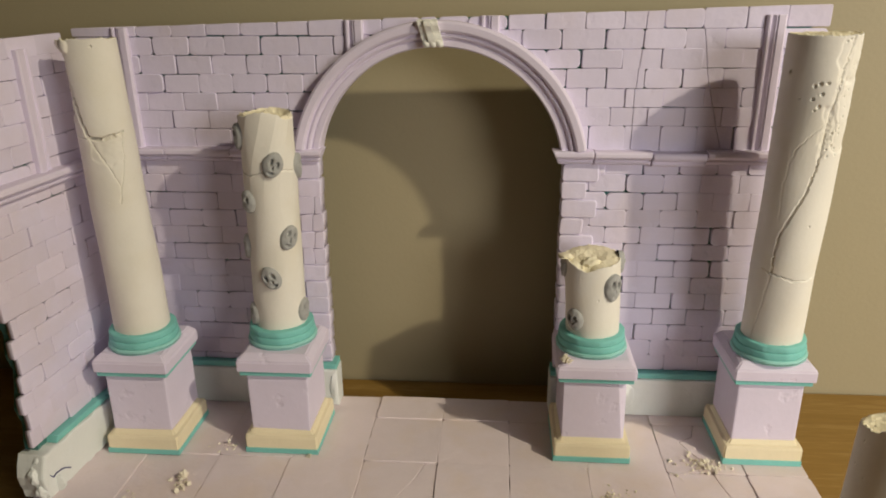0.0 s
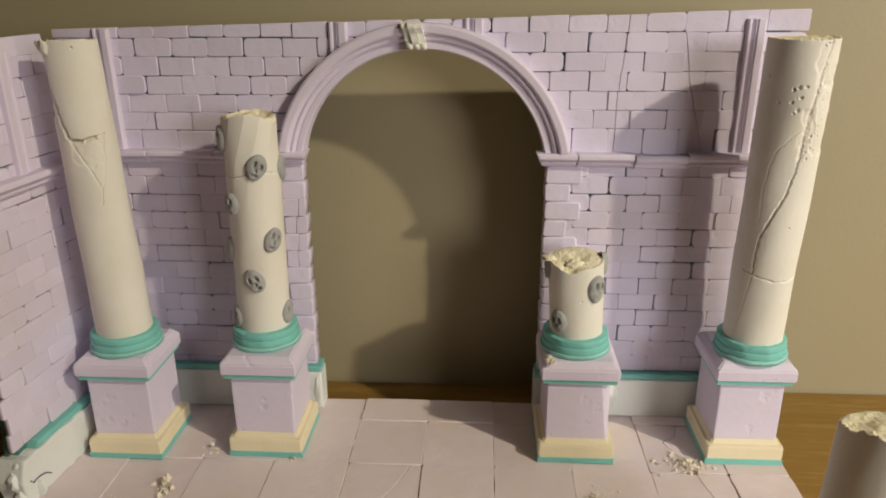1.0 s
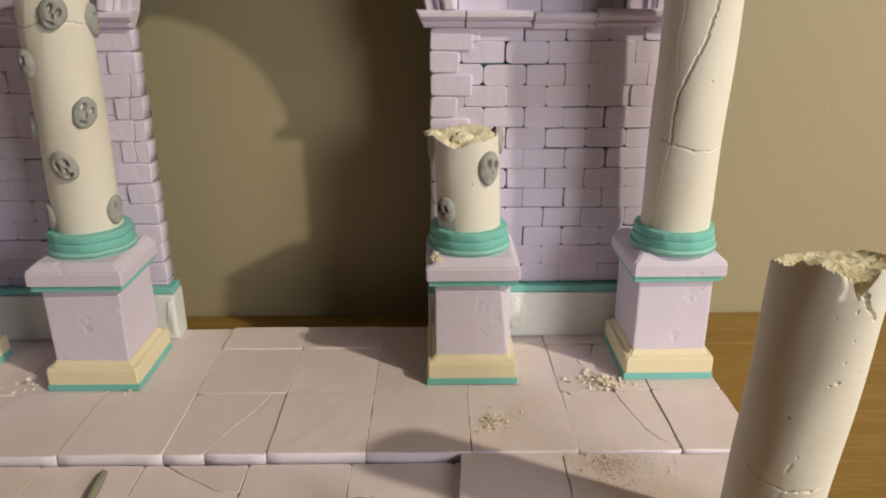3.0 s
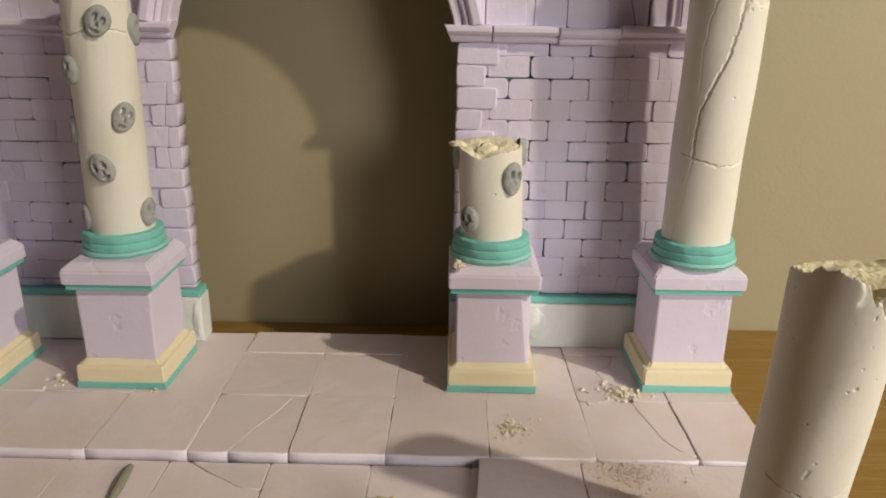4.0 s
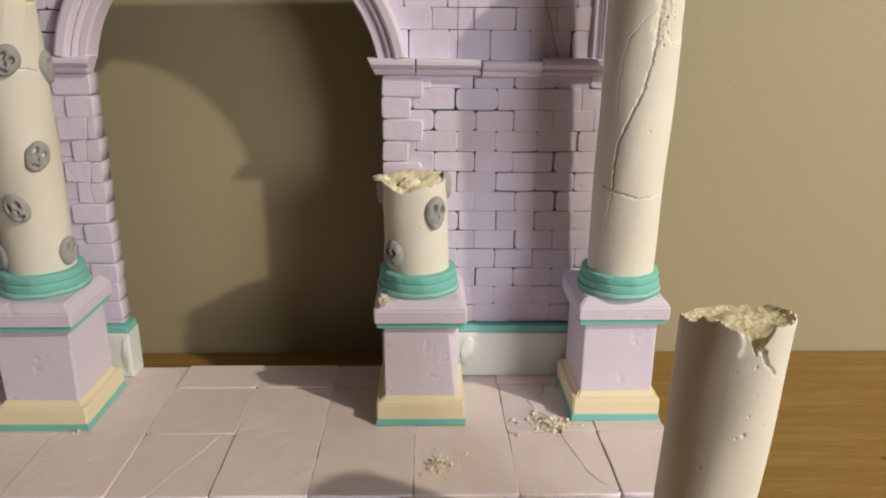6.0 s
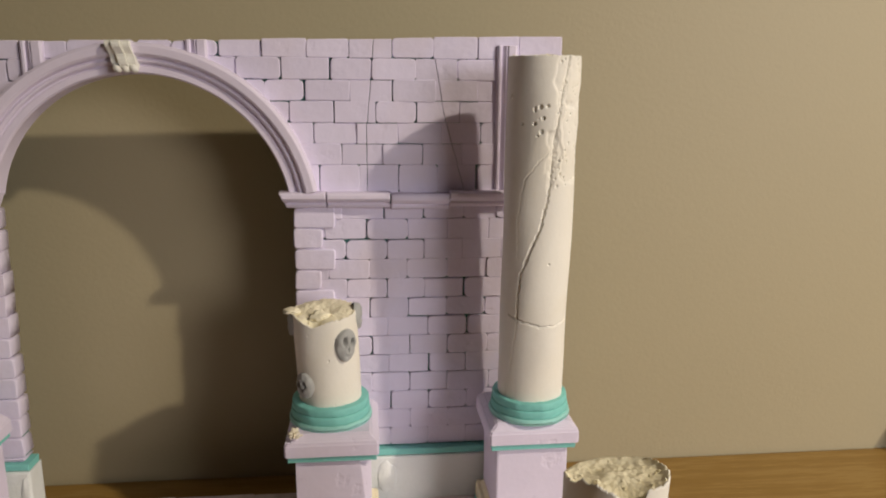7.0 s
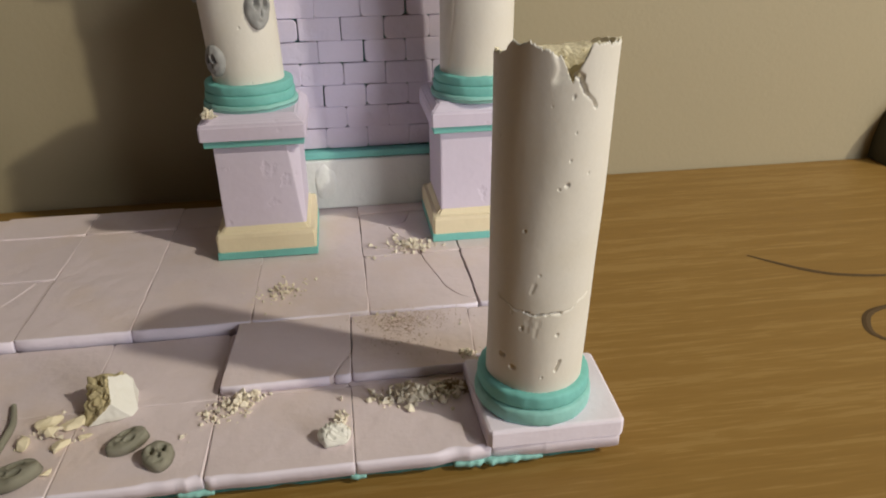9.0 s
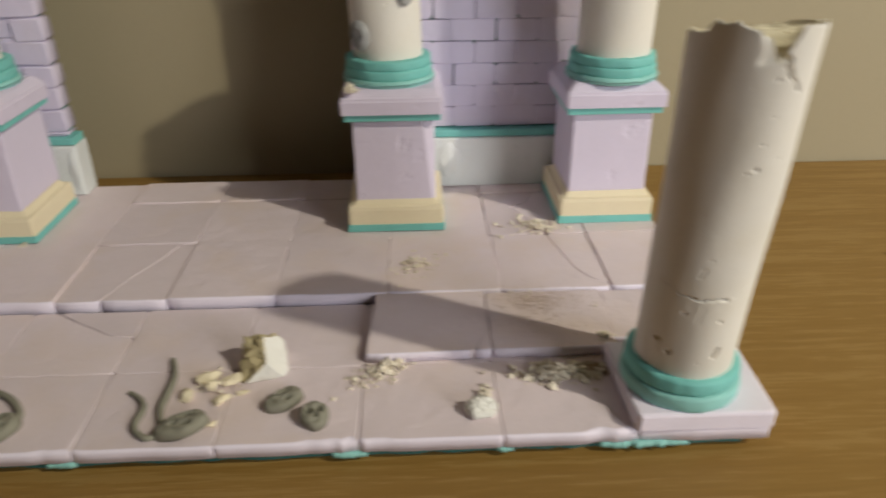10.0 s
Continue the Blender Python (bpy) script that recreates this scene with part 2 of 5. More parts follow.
def slab(name, fr, poly, back, front, bevel, mat, parent, rng=None, tilt=0.0, label="", steps=2, rounded=False, edge_mat=None):
    """A piece with rounded edges, its outline in a wall's or floor's plane."""
    area = sum(poly[i][0] * poly[(i + 1) % len(poly)][1] - poly[(i + 1) % len(poly)][0] * poly[i][1] for i in range(len(poly)))
    if area < 0:
        poly = poly[::-1]
    tu, tv = (rng.uniform(-tilt, tilt, 2) if rng is not None and tilt else (0, 0))
    c = np.mean(np.array(poly), 0)
    n = len(poly)
    bev = np.array(bevel if hasattr(bevel, "__len__") else [bevel] * n, float)
    loops = [(poly, np.full(n, back)), (poly, front - bev)]
    for k in range(1, steps + 1):
        a = k / steps * math.pi / 2
        loops.append((inset(poly, bev * (1 - math.cos(a))), front - bev * (1 - math.sin(a))))
    verts, faces = [], []
    for k, (loop, h) in enumerate(loops):
        for p, z in zip(loop, h):
            lean = 0 if k == 0 else tu * (p[0] - c[0]) + tv * (p[1] - c[1])
            verts.append(fr.at(p[0], p[1], z + lean))
    for k in range(len(loops) - 1):
        for i in range(n):
            j = (i + 1) % n
            faces.append((k * n + i, k * n + j, (k + 1) * n + j, (k + 1) * n + i))
    faces.append(tuple(range((len(loops) - 1) * n, len(loops) * n)))
    faces.append(tuple(range(n - 1, -1, -1)))
    if np.dot(np.cross(fr.u, fr.v), fr.n) < 0:
        faces = [f[::-1] for f in faces]
    ob = mesh_part(name, verts, faces, mat, parent, label)
    if edge_mat:
        ob.data.materials.append(edge_mat)
        ob.data.polygons.foreach_set("material_index", [int(min(bev[i], bev[(i + 1) % n]) > 0.0006) for _ in range(len(loops) - 1) for i in range(n)] + [0, 0])
    if rounded:
        ob.data.polygons.foreach_set("use_smooth", [True] * (len(faces) - 2) + [False, False])
    return ob


def sweep(name, profile, path, mat, parent, label="", smooth=False):
    """A closed profile carried through a list of (place, side, out) frames, with both ends closed."""
    verts, faces, n = [], [], len(profile)
    for place, side, out in path:
        for s, o in profile:
            verts.append(np.array(place) + np.array(side) * s + np.array(out) * o)
    for k in range(len(path) - 1):
        for i in range(n):
            j = (i + 1) % n
            faces.append((k * n + i, k * n + j, (k + 1) * n + j, (k + 1) * n + i))
    faces += [tuple(range(n - 1, -1, -1)), tuple(range((len(path) - 1) * n, len(path) * n))]
    bm = bmesh.new()
    vs = [bm.verts.new(v) for v in verts]
    for f in faces:
        bm.faces.new([vs[i] for i in f])
    return part(name, bm, mat, parent, label, smooth)


def block(name, x0, x1, y0, y1, z0, z1, mat, parent, bevel=0.0006, label="", wobble=0.0, rng=None, top=(0, 0)):
    """A box with rounded edges; top: how far the upper end is drawn in (in x, in y)."""
    bm = bmesh.new()
    vs = []
    for z, ix, iy in ((z0, 0, 0), (z1, *top)):
        for x, y in ((x0 + ix, y0 + iy), (x1 - ix, y0 + iy), (x1 - ix, y1 - iy), (x0 + ix, y1 - iy)):
            d = rng.uniform(-wobble, wobble, 3) if wobble else (0, 0, 0)
            vs.append(bm.verts.new((x + d[0], y + d[1], z + d[2])))
    for f in ((3, 2, 1, 0), (4, 5, 6, 7), (0, 1, 5, 4), (1, 2, 6, 5), (2, 3, 7, 6), (3, 0, 4, 7)):
        bm.faces.new([vs[i] for i in f])
    if bevel:
        bmesh.ops.bevel(bm, geom=bm.edges[:], offset=bevel, segments=2, affect="EDGES", profile=0.6)
    return part(name, bm, mat, parent, label)


RNG = np.random.default_rng(7)
TABLE_Z = -0.0148

# ---- the room and the table ----
ROOM_Y = 0.0607


def plain_wall(name, x0, x1, y0, y1, z0, z1, mat, label):
    bm = bmesh.new()
    bmesh.ops.create_cube(bm, size=1, matrix=Matrix.LocRotScale(((x0 + x1) / 2, (y0 + y1) / 2, (z0 + z1) / 2), None, (x1 - x0, y1 - y0, z1 - z0)))
    ob = part(name, bm, mat, None, label)
    return tagged(ob, kind="structure", category="ceiling" if "ceil" in name else "floor" if name == "floor" else "wall")


X0, X1, Y0, Z0, Z1 = -1.5, 2.6, -2.4, -0.78, 1.80
plain_wall("wall_north", X0, X1, ROOM_Y, ROOM_Y + 0.1, Z0, Z1, PAINT, "plain beige painted room wall behind the table")
# added walls out of view, dimmed so less light bounces back
plain_wall("wall_south", X0, X1, Y0 - 0.1, Y0, Z0, Z1, PAINT_DIM, "plain unseen room wall, paint dimmed to cut bounce light")
plain_wall("wall_west", X0 - 0.1, X0, Y0, ROOM_Y, Z0, Z1, PAINT_DIM, "plain unseen side wall, paint dimmed to cut bounce light")
plain_wall("wall_east", X1, X1 + 0.1, Y0, ROOM_Y, Z0, Z1, PAINT_DIM, "plain unseen side wall, paint dimmed to cut bounce light")
plain_wall("floor", X0 - 0.1, X1 + 0.1, Y0 - 0.1, ROOM_Y + 0.1, Z0 - 0.06, Z0, OAK, "brown wooden room floor under the table")
plain_wall("ceiling", X0 - 0.1, X1 + 0.1, Y0 - 0.1, ROOM_Y + 0.1, Z1, Z1 + 0.06, CEIL, "plain unseen ceiling, paint dimmed to cut bounce light")

table = thing("wooden_table", (0.1, -0.2, -0.78), "oak table with long brown grain, pushed against the wall", "table")
block("tabletop", -0.62, 0.95, -0.62, ROOM_Y - 0.0015, TABLE_Z - 0.03, TABLE_Z, OAK, table, 0.002)
for x in (-0.56, 0.89):
    for y in (-0.56, 0.0):
        block("leg", x - 0.03, x + 0.03, y - 0.03, y + 0.03, -0.78, TABLE_Z - 0.03, OAK, table, 0.002)


def stroke(name, pts, width, parent, label):
    """A thin dark line drawn on the table, tapering at its ends."""
    pts = [np.array(p, float) for p in pts]
    fine = []
    for i in range(len(pts) - 1):
        p0, p1, p2, p3 = pts[max(i - 1, 0)], pts[i], pts[i + 1], pts[min(i + 2, len(pts) - 1)]
        for s in np.linspace(0, 1, 10, endpoint=False):
            fine.append(0.5 * ((2 * p1) + (p2 - p0) * s + (2 * p0 - 5 * p1 + 4 * p2 - p3) * s * s + (3 * p1 - p0 - 3 * p2 + p3) * s ** 3))
    fine.append(pts[-1])
    verts, faces = [], []
    for i, p in enumerate(fine):
        d = fine[min(i + 1, len(fine) - 1)] - fine[max(i - 1, 0)]
        nrm = np.array((-d[1], d[0])) / np.linalg.norm(d)
        w = width * min(1, 0.35 + 0.65 * math.sin(math.pi * min(1, (i + 1) / len(fine) * 1.1)))
        for s, z in ((-1, 0), (0, 0.0003), (1, 0)):
            q = p + nrm * w * s
            verts.append((q[0], q[1], TABLE_Z + 0.0001 + z))
        if i:
            a = 3 * i
            faces += [(a - 3, a - 2, a + 1, a), (a - 2, a - 1, a + 2, a + 1)]
    return mesh_part(name, verts, faces, INK, parent, label)


stroke("pencil_mark", [(0.353, -0.075), (0.364, -0.086), (0.377, -0.097), (0.392, -0.104), (0.418, -0.108), (0.45, -0.105)], 0.0017, table, "dark curved pencil line")
stroke("pencil_mark", [(0.43, -0.128), (0.395, -0.135), (0.379, -0.140), (0.3705, -0.150), (0.3695, -0.158), (0.378, -0.163), (0.42, -0.166)], 0.0019, table, "dark curved pencil loop")


def dark_case(x, width, height, y0, y1):
    """A dark round-topped case against the wall, of which one end is seen."""
    ob = thing("dark_case", (x, (y0 + y1) / 2, TABLE_Z), "dark round-topped case standing against the wall", "case")
    out = [(x - width / 2, TABLE_Z)]
    for a in np.linspace(math.pi, 0, 33):
        c, s = math.cos(a), math.sin(a)
        out.append((x + width / 2 * math.copysign(abs(c) ** 0.8, c), TABLE_Z + 0.008 + (height - 0.008) * s ** 0.9))
    out.append((x + width / 2, TABLE_Z))
    fr = Frame((0, y1, 0), (1, 0, 0), (0, 0, 1), (0, -1, 0))
    slab("body", fr, out, 0.0, y1 - y0, 0.003, DARK, ob)


dark_case(0.590, 0.130, 0.064, 0.036, 0.0605)

# ---- the tiled floor of the model ----
FLOOR = Frame((0, 0, 0), (1, 0, 0), (0, 1, 0), (0, 0, 1))
LOW = -0.0046
STEP = -0.0045
UNDER = -0.0096
deck = thing("tiled_model_floor", (0, -0.1, TABLE_Z), "model floor of square lilac foam slabs on a teal foam board", "model base")


def base_board():
    poly = rough_edge([(-0.250, 0.009), (-0.257, -0.2085), (0.2190, -0.2090), (0.2200, -0.1750), (0.2240, -0.1500), (0.2290, -0.0900), (0.2290, 0.009)], 0.0055, 0.0006, RNG)
    # darker teal than the torn tongues: the gap's shade is in its colour
    slab("base_board", FLOOR, poly, TABLE_Z, UNDER - 0.0001, 0.0004, TEAL_DARK, deck, RNG, label="teal foam board set back under the slabs, colour darkened as shade")
    # torn tongues of the board that come out under the front slabs
    for x0, x1, out in ((0.0740, 0.0860, 0.0013), (0.1310, 0.1366, 0.0012), (0.1670, 0.1985, 0.0018), (-0.0225, -0.0125, 0.0010), (-0.0710, -0.0610, 0.0010), (-0.1220, -0.1130, 0.0010)):
        xs = np.linspace(x0, x1, max(9, int((x1 - x0) / 0.0007)))
        line = [(x, -0.2126 - out * (0.45 + 1.1 * noise.noise((x * 380, 3, 0))) * math.sin(math.pi * (x - x0) / (x1 - x0)) ** 0.6) for x in xs]
        bev = [0.0004, 0.0004] + [0.0010 + 0.0005 * noise.noise((x * 500, 8, 0)) for x in xs]
        slab("torn_tongue", FLOOR, [(x1, -0.2070), (x0, -0.2070), *line], UNDER - 0.0023, UNDER - 0.0002, bev, TEAL_PALE, deck, RNG, 0.02, label="torn pale teal edge of the board", steps=3, rounded=True)


base_board()
XS = [-0.2540, -0.2040, -0.1545, -0.1045, -0.0558, -0.0065, 0.0412, 0.0923, 0.1426, 0.1930, 0.2315]


def quad(x0, x1, y0, y1, g=0.00005):
    return [(x0 + g, y0 + g), (x1 - g, y0 + g), (x1 - g, y1 - g), (x0 + g, y1 - g)]


def tile(poly, top, bottom=UNDER, mat=None, chip=0.0003, tilt=0.003, bevel=None):
    p = rough_edge(soften(poly, 0.0011), 0.006, chip, RNG)
    if bevel is None and min(q[1] for q in p) < -0.124 and top > -0.004:
        low = min(q[1] for q in p)
        area = sum(p[i][0] * p[(i + 1) % len(p)][1] - p[(i + 1) % len(p)][0] * p[i][1] for i in range(len(p)))
        p = p if area > 0 else p[::-1]
        bevel = [0.0008 if q[1] < low + 0.0014 else 0.0004 for q in p]
    return slab("floor_tile", FLOOR, p, bottom, top, RNG.uniform(0.0002, 0.0004) if bevel is None else bevel, mat or FOAM_TILE, deck, RNG, tilt, rounded=True, steps=3, edge_mat=FOAM_EDGE if hasattr(bevel, "__len__") else None)


def split(poly, cut, gap=0.00018):
    """Parts a polygon along a crooked line whose ends lie on its edges, given by the index of the edge."""
    (i, j), line = cut
    n = len(poly)
    one, two = list(line), list(line[::-1])
    k = (j + 1) % n
    while k != (i + 1) % n:
        one.append(poly[k])
        k = (k + 1) % n
    k = (i + 1) % n
    while k != (j + 1) % n:
        two.append(poly[k])
        k = (k + 1) % n
    return [inset(q, gap) if sum(q[m][0] * q[(m + 1) % len(q)][1] - q[(m + 1) % len(q)][0] * q[m][1] for m in range(len(q))) > 0 else q for q in (one, two)]


# back row, second row and third row, at one level
jog = RNG.uniform(-0.0008, 0.0008, (3, len(XS)))
for i in range(len(XS) - 1):
    x0, x1 = XS[i], XS[i + 1]
    h = RNG.uniform(-0.0006, 0.0004, 3)
    yb = -0.020 + (0.004 if x0 > 0.09 else 0)
    back = quad(x0 + jog[0][i], x1 + jog[0][i + 1], yb, 0.0085)
    mid = quad(x0, x1, -0.070, yb)
    low = quad(x0 + jog[1][i], x1 + jog[1][i + 1], -0.1248, -0.070)
    tile(back, 0.0008 if i in (4, 5) else h[0])
    if i == 8:
        for q in split(mid, ((2, 0), [(0.172, yb - 0.0004), (0.168, -0.030), (0.158, -0.036), (0.1625, -0.048), (0.170, -0.058), (0.1715, -0.0696)])):
            tile(q, -0.0002)
    else:
        tile(mid, h[1])
    if i == 8:
        for q in split(low, ((2, 1), [(0.1722, -0.0704), (0.1735, -0.080), (0.1765, -0.092), (0.1795, -0.106), (0.1845, -0.115), (x1 + jog[1][9] - 0.0002, -0.1215)])):
            tile(q, -0.0002)
    elif i == 4:
        for q in split(low, ((2, 0), [(-0.014, -0.0704), (-0.019, -0.085), (-0.028, -0.103), (-0.036, -0.1244)])):
            tile(q, h[2])
    elif i == 9:
        tile([(x0, -0.1248), (0.2255, -0.1248), (0.2315, -0.096), (0.2315, -0.0704), (x0, -0.0704)], h[2])
    else:
        tile(low, h[2])
# raised slabs of the fourth row
for q in split([(0.0835, -0.1700), (0.1335, -0.1692), (0.1345, -0.1225), (0.0865, -0.1228)], ((0, 1), [(0.1262, -0.16932), (0.1295, -0.1620), (0.13385, -0.1540)]), 0.0001):
    tile(q, -0.0004, LOW + 0.0002, tilt=0, chip=0.0001)
tile([(0.1338, -0.1690), (0.1830, -0.1690), (0.1865, -0.1262), (0.1348, -0.1262)], -0.0004, LOW + 0.0002)
tile([(0.1834, -0.163), (0.2235, -0.163), (0.2255, -0.1262), (0.1869, -0.1262)], -0.0010, LOW + 0.0002)
# lower level towards the front edge
# worn bites out of the front edge: place, half width, depth
CHIPS = [(0.0700, 0.0075, 0.0016), (0.0815, 0.0030, 0.0030), (0.0900, 0.0040, 0.0016), (0.1680, 0.0050, 0.0026), (0.1830, 0.0110, 0.0030), (-0.0200, 0.0070, 0.0018), (-0.0570, 0.0060, 0.0016), (-0.1150, 0.0080, 0.0014)]
LX = [-0.2524, -0.2083, -0.1603, -0.1118, -0.0631, -0.0141, 0.0345, 0.0823, 0.1327, 0.1803, 0.2262]
jog = RNG.uniform(-0.0008, 0.0008, (2, len(LX)))
for i in range(len(LX) - 1):
    x0, x1 = LX[i], LX[i + 1]
    back = quad(x0 + jog[0][i], x1 + jog[0][i + 1], -0.1711, -0.1262)
    if i == 4:
        for q in split(back, ((2, 1), [(-0.0530, back[2][1]), (-0.0414, -0.1344), (-0.0325, -0.1394), (-0.0252, -0.1443), (back[1][0], -0.1468)])):
            tile(q, STEP, tilt=0)
    else:
        tile(back, STEP, tilt=0)
    xa, xb = x0 + jog[1][i] + 0.0001, (x1 + jog[1][i + 1] if i < 9 else 0.2262) - 0.0001
    edge, bevel = [(xa, -0.1712)], [0.00015]
    for x in np.linspace(xa, xb, 72):
        chip = max(math.exp(-((x - c) / w) ** 2) * d for c, w, d in CHIPS) if x < 0.1985 else 0
        bite = chip * max(0.05, 0.7 + 1.0 * noise.noise((x * 125, 5, 0)))
        end = min(x - xa, xb - x)
        edge.append((x, -0.2134 + 0.0003 * noise.noise((x * 60, 1, 0)) + 0.6 * bite + 0.0006 * math.exp(-end / 0.0008)))
        bevel.append((0.0011 + min(0.0009, 0.5 * bite)) * min(1, 0.65 + end / 0.004))
    edge.append((xb, -0.1712))
    bevel.append(0.00015)
    slab("floor_tile", FLOOR, edge, UNDER, LOW if i < 9 else -0.0042, bevel, FOAM_TILE, deck, RNG, 0, steps=4, rounded=True, edge_mat=FOAM_EDGE)

# ---- the brick walls of the model ----
ARC_X, ARC_Z, ARC_IN, ARC_OUT = -0.0085, 0.1800, 0.0830, 0.0970


def top_of(x):
    return 0.2788 + 0.0236 * x


JAMB_CRACK = [(-0.0934, 0.1589), (-0.097, 0.1513), (-0.0971, 0.1409), (-0.0961, 0.1261), (-0.0978, 0.1163)]
CRACKS = [[(0.1203, 0.2900), (0.1192, 0.2703), (0.1173, 0.2496), (0.1154, 0.2307), (0.1155, 0.1960)], [(0.1490, 0.2900), (0.1546, 0.2706), (0.1566, 0.2592), (0.1598, 0.2403), (0.1672, 0.2144), (0.1722, 0.1960)]]


def brick(fr, poly, parent, cracks=()):
    """A brick, or the two halves of a brick that a hairline crack runs through."""
    z0, z1 = min(p[1] for p in poly), max(p[1] for p in poly)
    x0, x1 = min(p[0] for p in poly), max(p[0] for p in poly)
    zc = (z0 + z1) / 2
    for line in cracks:
        for (xa, za), (xb, zb) in zip(line, line[1:]):
            if zb < zc <= za:
                k = (xb - xa) / (zb - za)
                lean = k + RNG.uniform(-0.06, 0.06)
                xm = xa + k * (zc - za)
                if x0 + 0.002 < xm < x1 - 0.002:
                    c = xm - lean * zc
                    for sign in (1, -1):
                        half = clip(poly, sign, -sign * lean, sign * c - 0.00016)
                        if len(half) > 2:
                            slab("brick", fr, half, -0.0035, 0.0, 0.00025, FOAM, parent)
                    return
    p = [tuple(np.array(q) + RNG.uniform(-0.00022, 0.00022, 2)) for q in poly]
    r = 0.0005 + 0.0015 * RNG.random() ** 2.2
    p = soften(soften(p, r), r * 0.35)
    slab("brick", fr, p, -0.0035, RNG.uniform(-0.0005, 0.0004), RNG.uniform(0.0003, 0.0007), FOAM, parent, RNG, 0.035, rounded=True)


def course(fr, parent, u0, u1, v0, v1, joints, hole=None, top=None, cracks=(), shut=0.4):
    """One row of bricks from u0 to u1 with upright joints at the given places; shut: how many of the joints are pressed closed."""
    us = [u0] + [u + RNG.uniform(-0.0004, 0.0004) for u in joints if u0 + 0.004 < u < u1 - 0.004] + [u1]
    for a, b in zip(us, us[1:]):
        g = np.where(RNG.random(2) < shut, -0.00015, 0.0007 * RNG.random(2) ** 2.4)
        gv = np.where(RNG.random(2) < shut, -0.00012, 0.0006 * RNG.random(2) ** 2.4)
        t0 = v1 if top is None else top(a)
        t1 = v1 if top is None else top(b)
        poly = [(a + g[0], v0 + gv[0]), (b - g[1], v0 + gv[0]), (b - g[1], t1 - gv[1]), (a + g[0], t0 - gv[1])]
        if hole:
            cx, cz, r = hole
            m = np.mean(np.array(poly), 0)
            d = np.array((cx, cz)) - m
            dist = np.linalg.norm(d)
            if dist < r - 0.004:
                continue
            d /= dist
            poly = clip(poly, d[0], d[1], d[0] * cx + d[1] * cz - r)
        if len(poly) > 2 and max(p[0] for p in poly) - min(p[0] for p in poly) > 0.003:
            brick(fr, poly, parent, cracks)


ruin = thing("model_gateway", (0, 0.006, 0.0), "model brick wall of lilac foam with a round arched gateway", "model gateway")
FACE = Frame((0, 0, 0), (1, 0, 0), (0, 0, 1), (0, -1, 0))


def wall_core():
    """Thin teal core board with the gateway cut through it."""
    n = 48
    inner = [(ARC_X - 0.0815, 0.0)]
    for i in range(n + 1):
        a = math.pi - math.pi * i / n
        inner.append((ARC_X + (ARC_IN + 0.003) * math.cos(a), ARC_Z + (ARC_IN + 0.003) * math.sin(a)))
    inner.append((ARC_X + 0.0815, 0.0))
    outer = [(-0.2485, 0.0), (-0.2485, ARC_Z)]
    for i in range(1, n):
        x = -0.2485 + (0.2265 + 0.2485) * i / n
        outer.append((x, top_of(x) - 0.001))
    outer += [(0.2265, ARC_Z), (0.2265, 0.0)]
    verts, faces = [], []
    for y in (0.0025, 0.0100):
        for p in (*inner, *outer):
            verts.append((p[0], y, p[1]))
    m = len(inner)
    assert m == len(outer)
    for s in (0, 2 * m):
        for i in range(m - 1):
            f = (s + i, s + i + 1, s + m + i + 1, s + m + i)
            faces.append(f if s == 0 else f[::-1])
    for lo in (0, m):
        for i in range(m - 1):
            faces.append((lo + i, lo + i + 1, lo + i + 1 + 2 * m, lo + i + 2 * m))
    faces += [(0, m, 3 * m, 2 * m), (m - 1, 2 * m - 1, 4 * m - 1, 3 * m - 1)]
    bm = bmesh.new()
    vs = [bm.verts.new(v) for v in verts]
    for f in faces:
        bm.faces.new([vs[i] for i in f])
    part("core", bm, TEAL_DARK, ruin, "dark teal foam core board")


wall_core()
LEDGE0, LEDGE1 = 0.1868, 0.1962
def spaced(first, u1, pitch=0.0240):
    """Joints at an even pitch over a stretch of wall."""
    return [first + k * pitch for k in range(-12, 20) if first + k * pitch < u1]


RIGHT_JOINTS = [(0.1006, 0.1250, 0.1484, 0.1730, 0.1916), (0.0902, 0.1143, 0.1387, 0.1627, 0.1874), (0.1026, 0.1263, 0.1490, 0.1716, 0.1947),
                (0.0918, 0.1159, 0.1382, 0.1625, 0.1864), (0.1031, 0.1264, 0.1489, 0.1728), (0.0940, 0.1161, 0.1387, 0.1626, 0.1860),
                (0.1030, 0.1268, 0.1509, 0.1747), (0.0940, 0.1174, 0.1403, 0.1634, 0.1878), (0.1035, 0.1268, 0.1513, 0.1750),
                (0.0930, 0.1160, 0.1401, 0.1635, 0.1892), (0.1040, 0.1279, 0.1516, 0.1752), (0.0930, 0.1165, 0.1403, 0.1639, 0.1880), (0.1035, 0.1273, 0.1516, 0.1754)]
for k, joints in enumerate(RIGHT_JOINTS):
    z1 = LEDGE0 + 0.001 if k == 0 else 0.1793 - (k - 1) * 0.0120
    course(FACE, ruin, 0.0755, 0.2225, max(0.0345, 0.1793 - k * 0.0120), z1, joints, shut=0.5)
for k in range(13):
    z1 = min(LEDGE0 + 0.001, 0.1893 - k * 0.0125)
    course(FACE, ruin, -0.2480, -0.0925, max(0.0345, 0.1768 - k * 0.0125), z1, spaced(-0.1755 if k % 2 else -0.1635, -0.0925), shut=0.6)
